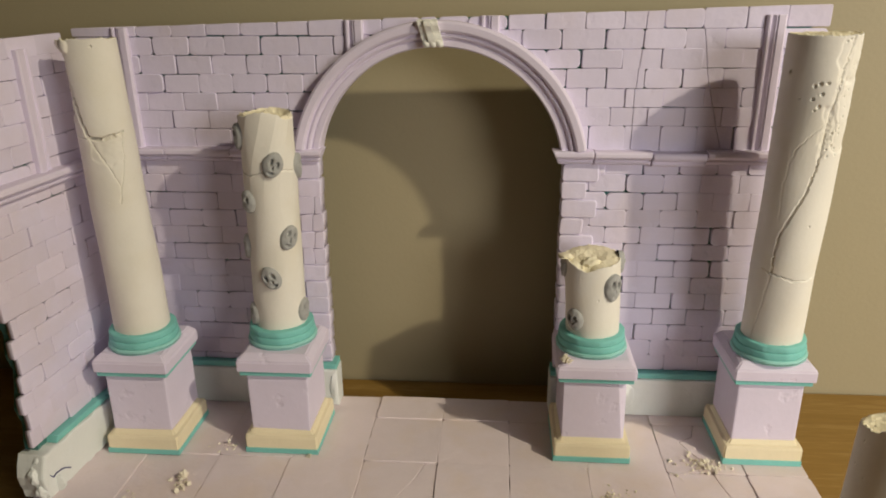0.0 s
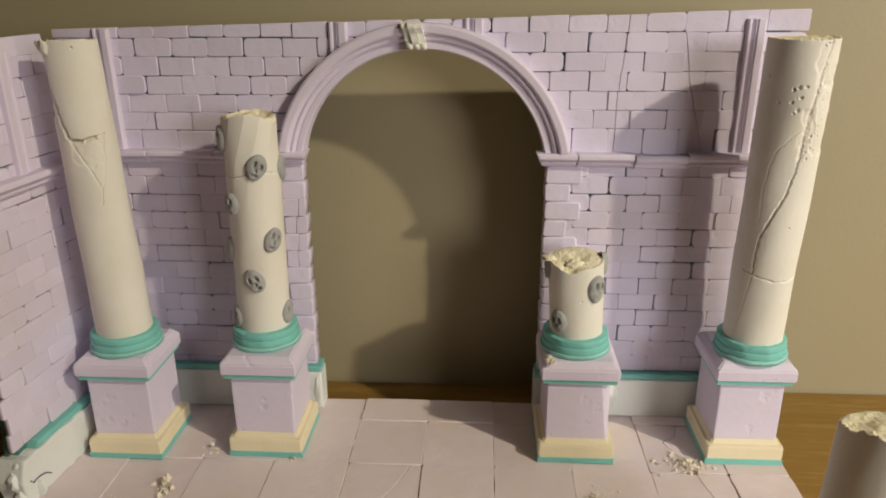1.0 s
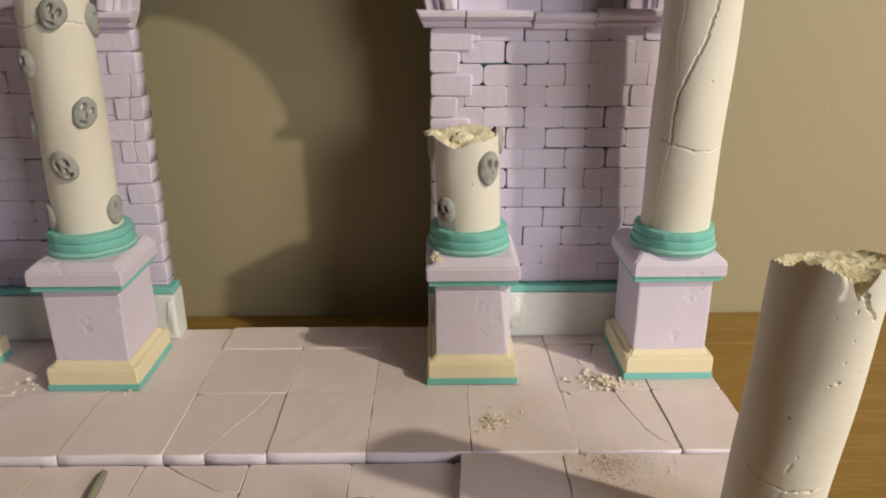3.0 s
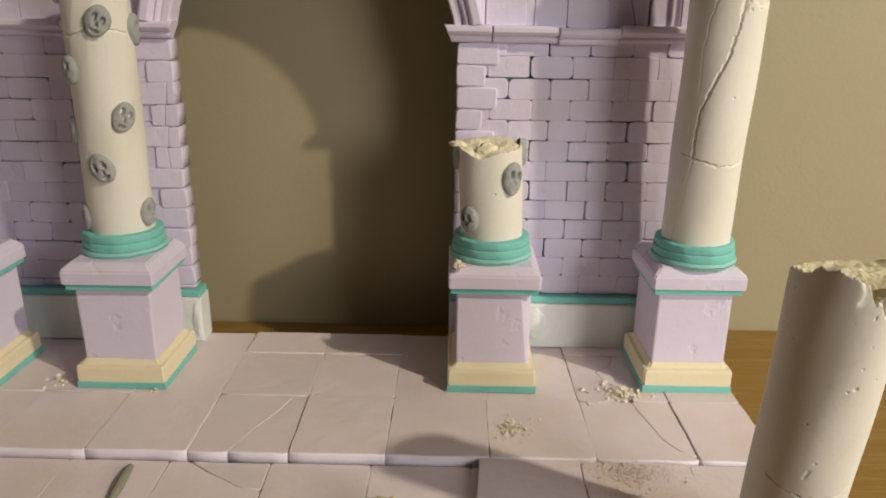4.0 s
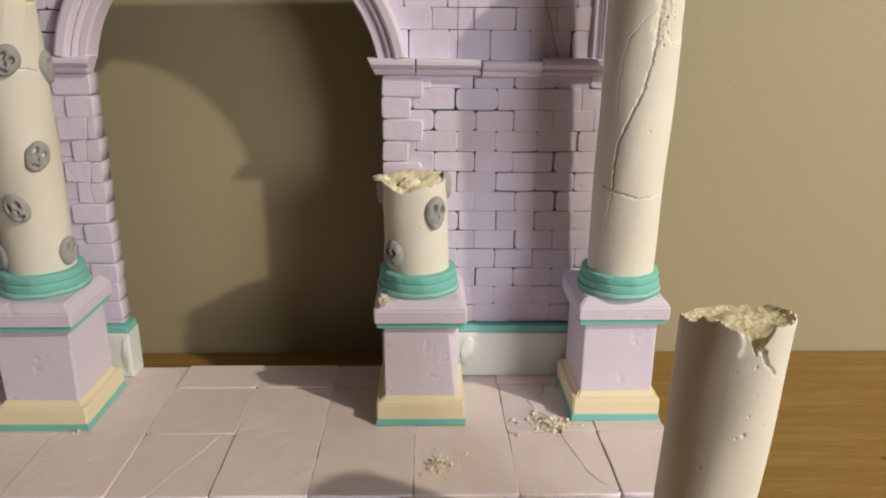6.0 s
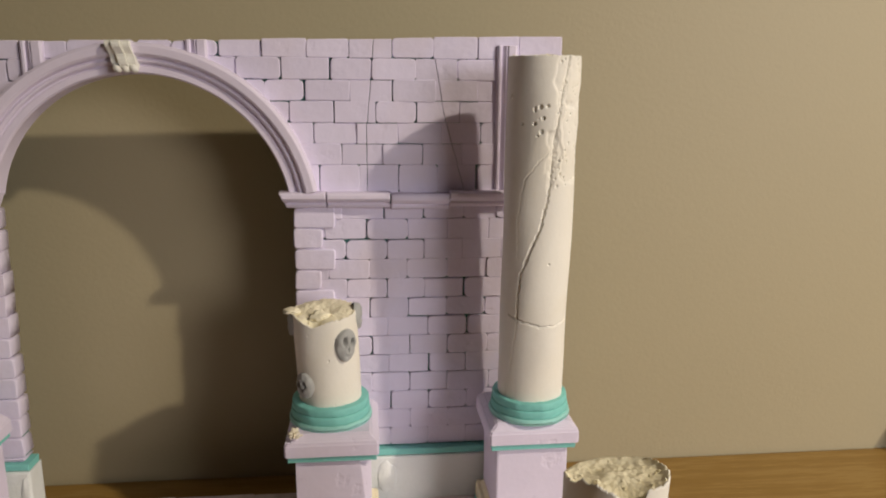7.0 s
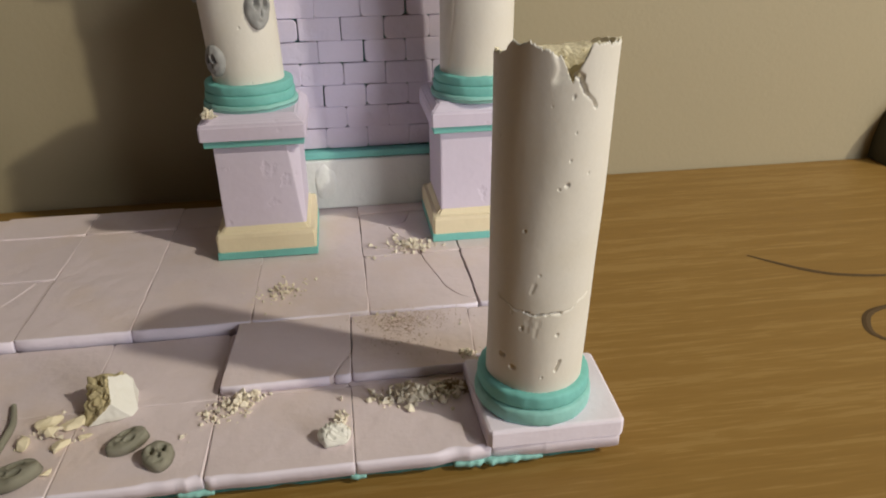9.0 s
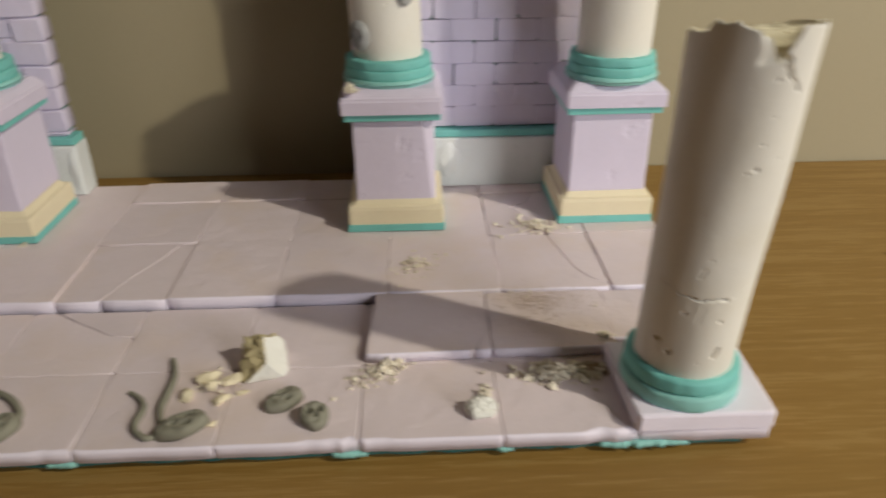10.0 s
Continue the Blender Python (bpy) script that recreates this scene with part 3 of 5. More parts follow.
for k in range(13):
    z0, z1 = max(0.0345, 0.1745 - k * 0.0125), 0.1870 - k * 0.0125
    if z1 < 0.036:
        break
    odd = k % 2
    jl = -0.0905 - (0.015 if odd else 0.021)
    jr = (0.0888 if odd else 0.0950) + RNG.uniform(-0.0010, 0.0015)
    # proud corner stones on both sides of the gateway
    for a, b in ((jl, -0.0898 + 0.0004 * odd), (0.0725, jr)):
        q = [(a + 0.0002, z0 + 0.0002), (b - 0.0002, z0 + 0.0002), (b - 0.0002, z1 - 0.0002), (a + 0.0002, z1 - 0.0002)]
        q = [tuple(np.array(c) + RNG.uniform(-0.0005, 0.0005, 2)) for c in q]
        zc = (z0 + z1) / 2
        cut = [xa + (xb - xa) * (zc - za) / (zb - za) for (xa, za), (xb, zb) in zip(JAMB_CRACK, JAMB_CRACK[1:]) if zb < zc <= za]
        if cut and a < cut[0] < b:
            lean = RNG.uniform(-0.12, 0.12)
            for sign in (1, -1):
                half = clip(q, sign, -sign * lean, sign * (cut[0] - lean * zc) - 0.00018)
                slab("brick", FACE, half, -0.0100, 0.0014, 0.0004, FOAM, ruin, rounded=True, steps=3)
            continue
        slab("brick", FACE, soften(soften(q, 0.0013), 0.0005), -0.0100, 0.0014, 0.0009, FOAM, ruin, RNG, 0.03, rounded=True, steps=3)
UPPER_LEFT = [(-0.2210, -0.1975, -0.1734, -0.1490, -0.1250), (-0.2110, -0.1870, -0.1617, -0.1380, -0.1140), (-0.2025, -0.1784, -0.1552, -0.1311, -0.1076),
              (-0.1893, -0.1663, -0.1442, -0.1208, -0.0971), (-0.2040, -0.1807, -0.1568, -0.1331, -0.1099, -0.0870),
              (-0.1940, -0.1703, -0.1459, -0.1225, -0.0982, -0.0755), (-0.2040, -0.1806, -0.1574, -0.1349, -0.1113, -0.0905, -0.0673, -0.0440)]
UPPER_RIGHT = [(0.0880, 0.1114, 0.1334, 0.1566, 0.1795, 0.2030), (0.1014, 0.1241, 0.1475, 0.1704, 0.1935), (0.0859, 0.1102, 0.1336, 0.1582, 0.1812, 0.2045),
               (0.0725, 0.0975, 0.1206, 0.1443, 0.1683, 0.1920), (0.0591, 0.0814, 0.1063, 0.1307, 0.1546, 0.1789, 0.2030),
               (0.0445, 0.0685, 0.0951, 0.1191, 0.1438, 0.1675, 0.1915), (0.0350, 0.0587, 0.0828, 0.1065, 0.1306, 0.1537, 0.1783, 0.2032)]
for k in range(7):
    hole, top = (ARC_X, ARC_Z, 0.0905), top_of if k == 6 else None
    left = (*UPPER_LEFT[k], *(u for u in spaced(UPPER_LEFT[k][-1], ARC_X) if u > UPPER_LEFT[k][-1] + 0.01))
    right = (*(u for u in spaced(UPPER_RIGHT[k][0], 0.2) if ARC_X < u < UPPER_RIGHT[k][0] - 0.01), *UPPER_RIGHT[k])
    course(FACE, ruin, -0.2480, ARC_X, 0.1946 if k == 0 else 0.1964 + k * 0.0119, 0.2083 + k * 0.0119, left, hole, top)
    course(FACE, ruin, ARC_X, 0.2275, 0.1946 if k == 0 else 0.1993 + k * 0.0119, 0.2112 + k * 0.0119, right, hole, top, CRACKS)


def arch_moulding():
    prof = [(0.0808, 0.0095), (0.0808, -0.0036), (0.0816, -0.0050), (0.0848, -0.0050), (0.0854, -0.0042), (0.0862, -0.0046), (0.0868, -0.0064),
            (0.0878, -0.0070), (0.0888, -0.0062), (0.0894, -0.0060), (0.0902, -0.0084), (0.0914, -0.0094), (0.0952, -0.0096), (0.0966, -0.0088), (0.0970, -0.0070), (0.0970, 0.0020)]
    path = []
    for i in range(73):
        a = math.pi * (0.944 - 0.888 * i / 72)
        c, s = math.cos(a), math.sin(a)
        path.append(((ARC_X, 0, ARC_Z), (c, 0, s), (0, 1, 0)))
    return sweep("arch_moulding", prof, path, FOAM_TRIM, ruin, "stepped lilac moulding round the arch")


arch = arch_moulding()
CORNICE = [(0.0, 0.0030), (0.0, -0.0030), (0.0008, -0.0046), (0.0020, -0.0050), (0.0030, -0.0044), (0.0034, -0.0046), (0.0044, -0.0076), (0.0060, -0.0092), (0.0080, -0.0092), (0.0092, -0.0082), (0.0094, 0.0030)]


def cornice(a, b, fr, parent, z0=LEDGE0, taper_a=0.0, taper_b=0.0):
    """A length of stepped ledge; its free ends are cut under."""
    path = []
    rows = ((a, taper_a), (a + 0.0006, taper_a), (b - 0.0006, taper_b), (b, taper_b))
    verts = []
    for k, (u, t) in enumerate(rows):
        for s, o in CORNICE:
            edge = 0.0005 if k in (0, 3) else 0.0
            du = (t * (1 - s / 0.0094)) * (1 if k < 2 else -1)
            verts.append(fr.at(u + du, z0 + s, -o - (edge if o < 0 else 0)))
    bm = bmesh.new()
    vs = [bm.verts.new(v) for v in verts]
    n = len(CORNICE)
    for k in range(3):
        for i in range(n):
            j = (i + 1) % n
            bm.faces.new([vs[q] for q in (k * n + i, k * n + j, (k + 1) * n + j, (k + 1) * n + i)])
    bm.faces.new([vs[i] for i in range(n - 1, -1, -1)])
    bm.faces.new([vs[i] for i in range(3 * n, 4 * n)])
    part("cornice", bm, FOAM_TRIM, parent, "lilac foam ledge moulding")


for a, b, dz, ta, tb in ((-0.2480, -0.1930, 0, 0, 0), (-0.1926, -0.1480, 0.0003, 0, 0), (-0.1476, -0.0850, 0, 0, 0.004),
                         (0.0655, 0.0918, 0, 0.004, 0), (0.0924, 0.1284, -0.0002, 0, 0), (0.1292, 0.1628, -0.0011, 0, 0), (0.1632, 0.2225, 0.0003, 0, 0)):
    cornice(a, b, FACE, ruin, LEDGE0 + dz, ta, tb)


def pilaster(fr, u0, u1, z0, z1, parent):
    w = u1 - u0
    prof = [(0, -0.003), (0, 0.0012), (0.10 * w, 0.0022), (0.20 * w, 0.0022), (0.26 * w, 0.0010), (0.32 * w, 0.0014), (0.46 * w, 0.0028), (0.52 * w, 0.0026),
            (0.58 * w, 0.0036), (0.92 * w, 0.0038), (w, 0.0030), (w, -0.003)]
    path = [(fr.at(u0, z, 0), fr.u, fr.n) for z in (z0, z1 - 0.0005)] + [(fr.at(u0, z1, -0.0005), fr.u, fr.n)]
    sweep("pilaster", prof, path, FOAM_TRIM, parent, "narrow fluted lilac strip")


pilaster(FACE, 0.1900, 0.2008, LEDGE1 - 0.001, 0.2785, ruin)
pilaster(FACE, -0.2205, -0.2092, LEDGE1 - 0.001, 0.2735, ruin)
pilaster(FACE, -0.0673, -0.0553, 0.2590, top_of(-0.06) - 0.0002, ruin)
pilaster(FACE, 0.0182, 0.0300, 0.2650, top_of(0.024) - 0.0002, ruin)


def keystone():
    """A scrolled keystone: three upright ribs over a curled foot."""
    bm = bmesh.new()
    for k, (a, b, out) in enumerate(((-0.0186, -0.0148, 0.0125), (-0.0146, -0.0104, 0.0145), (-0.0102, -0.0064, 0.0125))):
        side = [(0.2772, 0.004), (0.2778, out - 0.0024), (0.2766, out + 0.0004), (0.2745, out + 0.0011), (0.2724, out - 0.0004), (0.2700, out - 0.0020), (0.2672, out - 0.0014),
                (0.2645, out - 0.0018), (0.2632, out - 0.0042), (0.2640, 0.004)]
        rows = []
        for u in (a, b):
            rows.append([bm.verts.new((u, -o, z)) for z, o in side])
        n = len(side)
        for i in range(n):
            j = (i + 1) % n
            bm.faces.new((rows[0][i], rows[0][j], rows[1][j], rows[1][i]))
        bm.faces.new(rows[0][::-1])
        bm.faces.new(rows[1])
        for u in ((a + b) / 2,):
            bmesh.ops.create_icosphere(bm, subdivisions=2, radius=0.0024, matrix=Matrix.Translation((u, -0.0105, 0.2632)))
    bmesh.ops.bevel(bm, geom=[e for e in bm.edges if e.calc_length() > 0.0035], offset=0.0005, segments=2, affect="EDGES")
    for v in bm.verts:
        v.co.x += 0.25 * (0.2705 - v.co.z)
    part("keystone", bm, KEY, arch, "white scrolled clay keystone")


keystone()


def skirting(fr, a, b, parent, rough=0.0):
    poly = [(a, 0.0), (b, 0.0), (b, 0.0300), (a, 0.0300)]
    base = slab("skirting", fr, rough_edge(poly, 0.006, rough, RNG), -0.0100, 0.0055, 0.0012, WHITE_FOAM, parent, label="glossy white foam skirting")
    poly = [(a + 0.0005, 0.0302), (b - 0.0005, 0.0302), (b - 0.0005, 0.0345), (a + 0.0005, 0.0345)]
    slab("skirting_strip", fr, poly, -0.0090, 0.0046, 0.0008, TEAL, base, label="teal foam strip")
    return base


base_left = skirting(FACE, -0.2400, -0.0862, ruin)
base_right = skirting(FACE, 0.0705, 0.2225, ruin)


def glue(parent, place, size, seed, rough=0.03):
    """A glossy lump where the white skirting was stuck on."""
    bm = bmesh.new()
    bmesh.ops.create_icosphere(bm, subdivisions=4, radius=1.0)
    for v in bm.verts:
        k = 1 + 0.22 * noise.noise(Vector(v.co) * 1.6 + Vector((seed, 0, 0))) + rough * noise.noise(Vector(v.co) * 4 + Vector((0, seed, 0)))
        v.co = Vector((v.co.x * size[0], v.co.y * size[1], v.co.z * size[2])) * k + Vector(place)
    part("skirting_lump", bm, WHITE_FOAM, parent, "lumpy glossy white patch", smooth=True)


glue(base_right, (0.1250, -0.0052, 0.0170), (0.0064, 0.0013, 0.0105), 1.0)
glue(base_left, (-0.0890, -0.0052, 0.0155), (0.0030, 0.0013, 0.0120), 5.0)

# side wall, broken off towards the front
wing = thing("model_ruin", (-0.245, -0.07, 0.0), "model side wall of lilac foam bricks with a ragged broken end", "model ruin")
WU = np.array((-0.0995, -0.995, 0.0))
SIDE = Frame((-0.2360, 0, 0), WU, (0, 0, 1), (0.995, -0.0995, 0))
SIDE_END = [0.119, 0.117, 0.120, 0.1165, 0.1140, 0.1175, 0.1145, 0.1185, 0.1225, 0.1205, 0.1230, 0.1260, 0.1290, 0.132, 0.134, 0.136, 0.138, 0.138, 0.137, 0.138]


def side_core():
    pts = [(0.028, 0.0), (0.115, 0.0)]
    for k, e in enumerate(SIDE_END):
        pts.append((e - 0.006, 0.0345 + k * 0.0119))
    pts += [(0.132, 0.2705), (0.028, 0.2705)]
    slab("core", SIDE, pts, -0.0120, -0.0025, 0.0003, TEAL_DARK, wing, label="dark teal foam core board")


side_core()
for k in range(20):
    z0, z1 = 0.0345 + k * 0.0119, 0.0345 + (k + 1) * 0.0119
    course(SIDE, wing, 0.026, SIDE_END[k], z0, min(z1, 0.2718), spaced(0.050 if k % 2 else 0.062, SIDE_END[k]), shut=0.7)
cornice(0.026, 0.128, SIDE, wing, 0.1850)
pilaster(SIDE, 0.058, 0.070, 0.1940, 0.2650, wing)
side_base = slab("skirting", SIDE, rough_edge([(0.026, 0.0), (0.1215, 0.0), (0.1240, 0.016), (0.1190, 0.0300), (0.026, 0.0300)], 0.005, 0.0009, RNG), -0.0120, 0.0060, 0.0015, WHITE_FOAM, wing, label="glossy white foam skirting with a broken end")
for u, v, n, size, seed in ((0.1205, 0.0060, 0.0010, (0.0040, 0.0052, 0.0060), 2.0), (0.1215, 0.0165, -0.0010, (0.0034, 0.0048, 0.0062), 7.4), (0.1170, 0.0255, 0.0005, (0.0036, 0.0044, 0.0040), 9.0),
                            (0.1130, 0.0060, 0.0052, (0.0058, 0.0014, 0.0056), 12.0)):
    glue(side_base, SIDE.at(u, v, n), size, seed, 0.10)
slab("pen_line", SIDE, [(0.1010, 0.0080), (0.1050, 0.0112), (0.1090, 0.0126), (0.1130, 0.0130), (0.1160, 0.0122), (0.1182, 0.0150), (0.1180, 0.0156), (0.1158, 0.0129), (0.1130, 0.0137), (0.1088, 0.0133), (0.1047, 0.0119), (0.1006, 0.0086)], 0.0030, 0.0065, 0.0001, PEN, side_base, label="dark blue pen line")
slab("skirting_strip", SIDE, [(0.026, 0.0302), (0.1060, 0.0302), (0.1040, 0.0345), (0.026, 0.0345)], -0.0100, 0.0050, 0.0008, TEAL, side_base, label="teal foam strip")


# ---- the columns ----
def crooked(pts, radius, rng):
    """A crack's line, in metres round the shaft and up it, broken into short crooked pieces."""
    p = [np.array((math.radians(q[0]) * radius, q[1])) for q in pts]
    out = [p[0]]
    for a, b in zip(p, p[1:]):
        n = max(1, int(np.linalg.norm(b - a) / 0.0013))
        side = np.array((-(b - a)[1], (b - a)[0])) / (np.linalg.norm(b - a) + 1e-9)
        for k in range(1, n):
            out.append(a + (b - a) * (k + rng.uniform(-0.2, 0.2)) / n + side * rng.normal(0, 0.00026))
        out.append(b)
    return out


def crack_depth(a, z, radius, lines, rng):
    """How deep the cracks and pits go at an angle a (degrees) and a height z (arrays)."""
    d = np.zeros_like(a)
    x = np.radians(a) * radius
    for width, depth, pts in lines:
        if len(pts) == 1:
            e = np.hypot(x - math.radians(pts[0][0]) * radius, (z - pts[0][1]) * rng.uniform(0.7, 1.3))
            d = np.maximum(d, 0.75 * depth * np.clip(1 - (e / width) ** 2, 0, 1))
            continue
        p = crooked(pts, radius, rng)
        for q0, q1 in zip(p, p[1:]):
            w = width * rng.uniform(0.45, 1.05)
            lo, hi = np.minimum(q0, q1) - 0.002, np.maximum(q0, q1) + 0.002
            m = (x > lo[0]) & (x < hi[0]) & (z > lo[1]) & (z < hi[1])
            if not m.any():
                continue
            xm, zm = x[m], z[m]
            l2 = (q1 - q0) @ (q1 - q0) + 1e-12
            s = np.clip(((xm - q0[0]) * (q1 - q0)[0] + (zm - q0[1]) * (q1 - q0)[1]) / l2, 0, 1)
            e = np.hypot(xm - q0[0] - s * (q1 - q0)[0], zm - q0[1] - s * (q1 - q0)[1])
            d[m] = np.maximum(d[m], depth * np.clip(1.15 - e / w, 0, 1) ** 0.8)
    return d


def shaft(parent, cx, cy, r, z0, top, lines, seed, rough_top=0.0012, hollow=0.0008, areas=(), head=None, lean=(0.0, 0.0), notch=None, jag=1.0, facet=0.0, loose=60):
    """A plaster shaft with cracks, pits and a broken upper end; top gives (angle, height) rows."""
    rng = np.random.default_rng(seed)
    ang = np.concatenate([np.linspace(-115, 115, 400, endpoint=False), np.linspace(115, 245, 60, endpoint=False)])
    na, nz = len(ang), max(90, int((max(t[1] for t in top) - z0) / 0.00032))
    ta, tz = zip(*sorted(top))
    ta = np.array([ta[-1] - 360, *ta, ta[0] + 360], float)
    tz = np.array([tz[-1], *tz, tz[0]], float)
    ztop = np.interp((ang + 180) % 360 - 180, ta, tz) + np.array([0.0007 * jag * noise.noise((math.cos(math.radians(t)) * 7 + seed, math.sin(math.radians(t)) * 7, 3)) +
                                              0.00040 * jag * noise.noise((math.cos(math.radians(t)) * 22 + seed, math.sin(math.radians(t)) * 22, 9)) + 0.00025 * jag * noise.noise((math.cos(math.radians(t)) * 60 + seed, math.sin(math.radians(t)) * 60, 5)) for t in ang])
    s = np.linspace(0, 1, nz)
    z = z0 + (ztop[None, :] - z0) * s[:, None]
    a = np.broadcast_to(ang[None, :], z.shape)
    up = (z - z0) / (np.mean(tz) - z0)
    rr = np.full(z.shape, r) + ((head or r) - r) * up
    ph = rng.uniform(0, 6, 4)
    rr += 0.00018 * np.sin(np.radians(a) * 3 + ph[0] + z * 60) + 0.00014 * np.sin(np.radians(a) * 5 + ph[1] - z * 90)
    if facet:
        rr -= facet * np.clip(up * 2.2 - 1.1, 0, 1) * np.abs(np.sin(np.radians(a) * 5.5 + ph[2] + 2.2 * np.sin(z * 45))) ** 0.8
    pits = [(rng.uniform(0.0003, 0.0006), rng.uniform(0.0002, 0.0006), [(rng.uniform(-110, 110), rng.uniform(z0, max(tz)))]) for _ in range(15)]
    rr -= crack_depth(np.array(a), z, r, [*lines, *pits], rng)
    a2 = a + 3.5 * np.sin(z * 260 + seed) + 1.6 * np.sin(z * 640 + 2 * seed)
    z2 = z + 0.0014 * np.sin(a * 0.11 + seed) + 0.0006 * np.sin(a * 0.27)
    for a0, a1, za, zb, dep in areas:
        m = 1 / (1 + np.exp(-(a2 - a0) / 0.9)) / (1 + np.exp((a2 - a1) / 0.9)) / (1 + np.exp(-(z2 - za) / 0.0004)) / (1 + np.exp((z2 - zb) / 0.0004))
        for p, q in zip(*np.nonzero(m > 0.02)):
            t = math.radians(a[p, q])
            w = Vector((math.sin(t) * r, math.cos(t) * r, z[p, q]))
            rr[p, q] -= dep * m[p, q] * (1 + 0.7 * noise.noise(w * 110) + 0.35 * noise.noise(w * 300))
    rr[-1] -= 0.0005
    x = cx + lean[0] * up + rr * np.sin(np.radians(a))
    y = cy + lean[1] * up - rr * np.cos(np.radians(a))
    cx, cy = cx + lean[0], cy + lean[1]
    verts = np.stack([x, y, z], -1).reshape(-1, 3)
    i, k = np.meshgrid(np.arange(na), np.arange(nz - 1))
    j = (i + 1) % na
    faces = np.stack([k * na + i, k * na + j, (k + 1) * na + j, (k + 1) * na + i], -1).reshape(-1, 4)
    body = mesh_part("shaft", verts, faces.tolist(), PLASTER, parent, smooth=True)
    # rough broken face, level with a plane through the rim
    rim = np.stack([np.ones(na), x[-1] - cx, y[-1] - cy], 1)
    flat = np.linalg.lstsq(rim, ztop, rcond=None)[0]
    off = ztop - rim @ flat
    nr = 40
    vs, fs = [], []
    for q in range(nr):
        f = 1 - q / nr
        for t in range(na):
            px, py = cx + (x[-1, t] - cx) * f, cy + (y[-1, t] - cy) * f
            e = min(1, 9.0 * (1 - f))
            mean = flat[0] + flat[1] * (px - cx) + flat[2] * (py - cy) + off[t] * f ** 22
            nz_ = sum(noise.noise((px * k, py * k, seed + k)) * rough_top * w for k, w in ((110, 1.0), (260, 0.7), (560, 0.45), (1300, 0.22)))
            nz_ -= rough_top * 0.7 * max(0.0, noise.noise((px * 420 + 9, py * 420, seed)) - 0.15)
            if notch:
                t_ = math.radians(notch[0])
                d2 = math.hypot(px - cx - r * math.sin(t_), py - cy + r * math.cos(t_))
                mean -= notch[1] * math.exp(-(d2 / notch[2]) ** 2) * (1 - f ** 22)
            vs.append((px, py, mean + e * (nz_ - hollow * math.sin(math.pi * min(1, (1 - f) * 1.2)))))
    vs.append((cx, cy, float(flat[0]) - hollow * 0.3))
    for q in range(nr - 1):
        for t in range(na):
            u = (t + 1) % na
            fs.append((q * na + t, q * na + u, (q + 1) * na + u, (q + 1) * na + t))
    for t in range(na):
        fs.append(((nr - 1) * na + t, (nr - 1) * na + (t + 1) % na, nr * na))
    mesh_part("broken_top", vs, fs, RAW_PLASTER, body, "rough yellowish broken plaster face", smooth=True)
    # loose grit left on the broken face and its rim
    gv, gf = [], []
    for _ in range(loose):
        q, t = int(nr * 0.6 * rng.random() ** 1.7), int(rng.integers(na))
        o, size = np.array(vs[q * na + t]), 0.00018 + 0.0009 * rng.random() ** 3
        m, turn = len(gv), Euler(rng.uniform(0, 6, 3)).to_matrix()
        for b in ((1, 0, 0), (-1, 0, 0), (0, 1, 0), (0, -1, 0), (0, 0, 1), (0, 0, -1)):
            gv.append(o + np.array((0, 0, 0.3 * size)) + np.array(turn @ Vector(np.array(b) * rng.uniform(0.5, 1.2))) * size)
        gf += [tuple(m + i for i in f) for f in ((0, 2, 4), (2, 1, 4), (1, 3, 4), (3, 0, 4), (2, 0, 5), (1, 2, 5), (3, 1, 5), (0, 3, 5))]
    if gv:
        tagged(mesh_part("loose_grit", gv, gf, RAW_PLASTER, body, "cream plaster grit"), kind="stuff")
    return body


def ring(parent, cx, cy, z0, z1, r, bulge, mat=None):
    n = 120
    verts, faces = [], []
    prof = [(r - 0.006, z0), (r - bulge, z0), (r - 0.45 * bulge, z0 + 0.0003), (r - 0.1 * bulge, z0 + 0.0009), (r, z0 + 0.0018), (r, (z0 + z1) / 2), (r - 0.05 * bulge, z1 - 0.0014), (r - 0.25 * bulge, z1 - 0.0007), (r - 0.7 * bulge, z1 - 0.0002), (r - 1.6 * bulge, z1), (r - 0.006, z1)]
    for rr, z in prof:
        for i in range(n):
            a = 2 * math.pi * i / n
            w = rr + 0.0003 * noise.noise((math.cos(a) * 3 + z * 60, math.sin(a) * 3, z * 90)) + 0.00018 * noise.noise((math.cos(a) * 11, math.sin(a) * 11, z * 400))
            verts.append((cx + w * math.cos(a), cy + w * math.sin(a), z + 0.0003 * noise.noise((math.cos(a) * 4 + z0 * 90, math.sin(a) * 4, 2)) + 0.00025 * noise.noise((math.cos(a) * 14, math.sin(a) * 14, z0 * 200))))
    for k in range(len(prof) - 1):
        for i in range(n):
            j = (i + 1) % n
            faces.append((k * n + i, k * n + j, (k + 1) * n + j, (k + 1) * n + i))
    mesh_part("base_ring", verts, faces, mat or TEAL, parent, smooth=True)


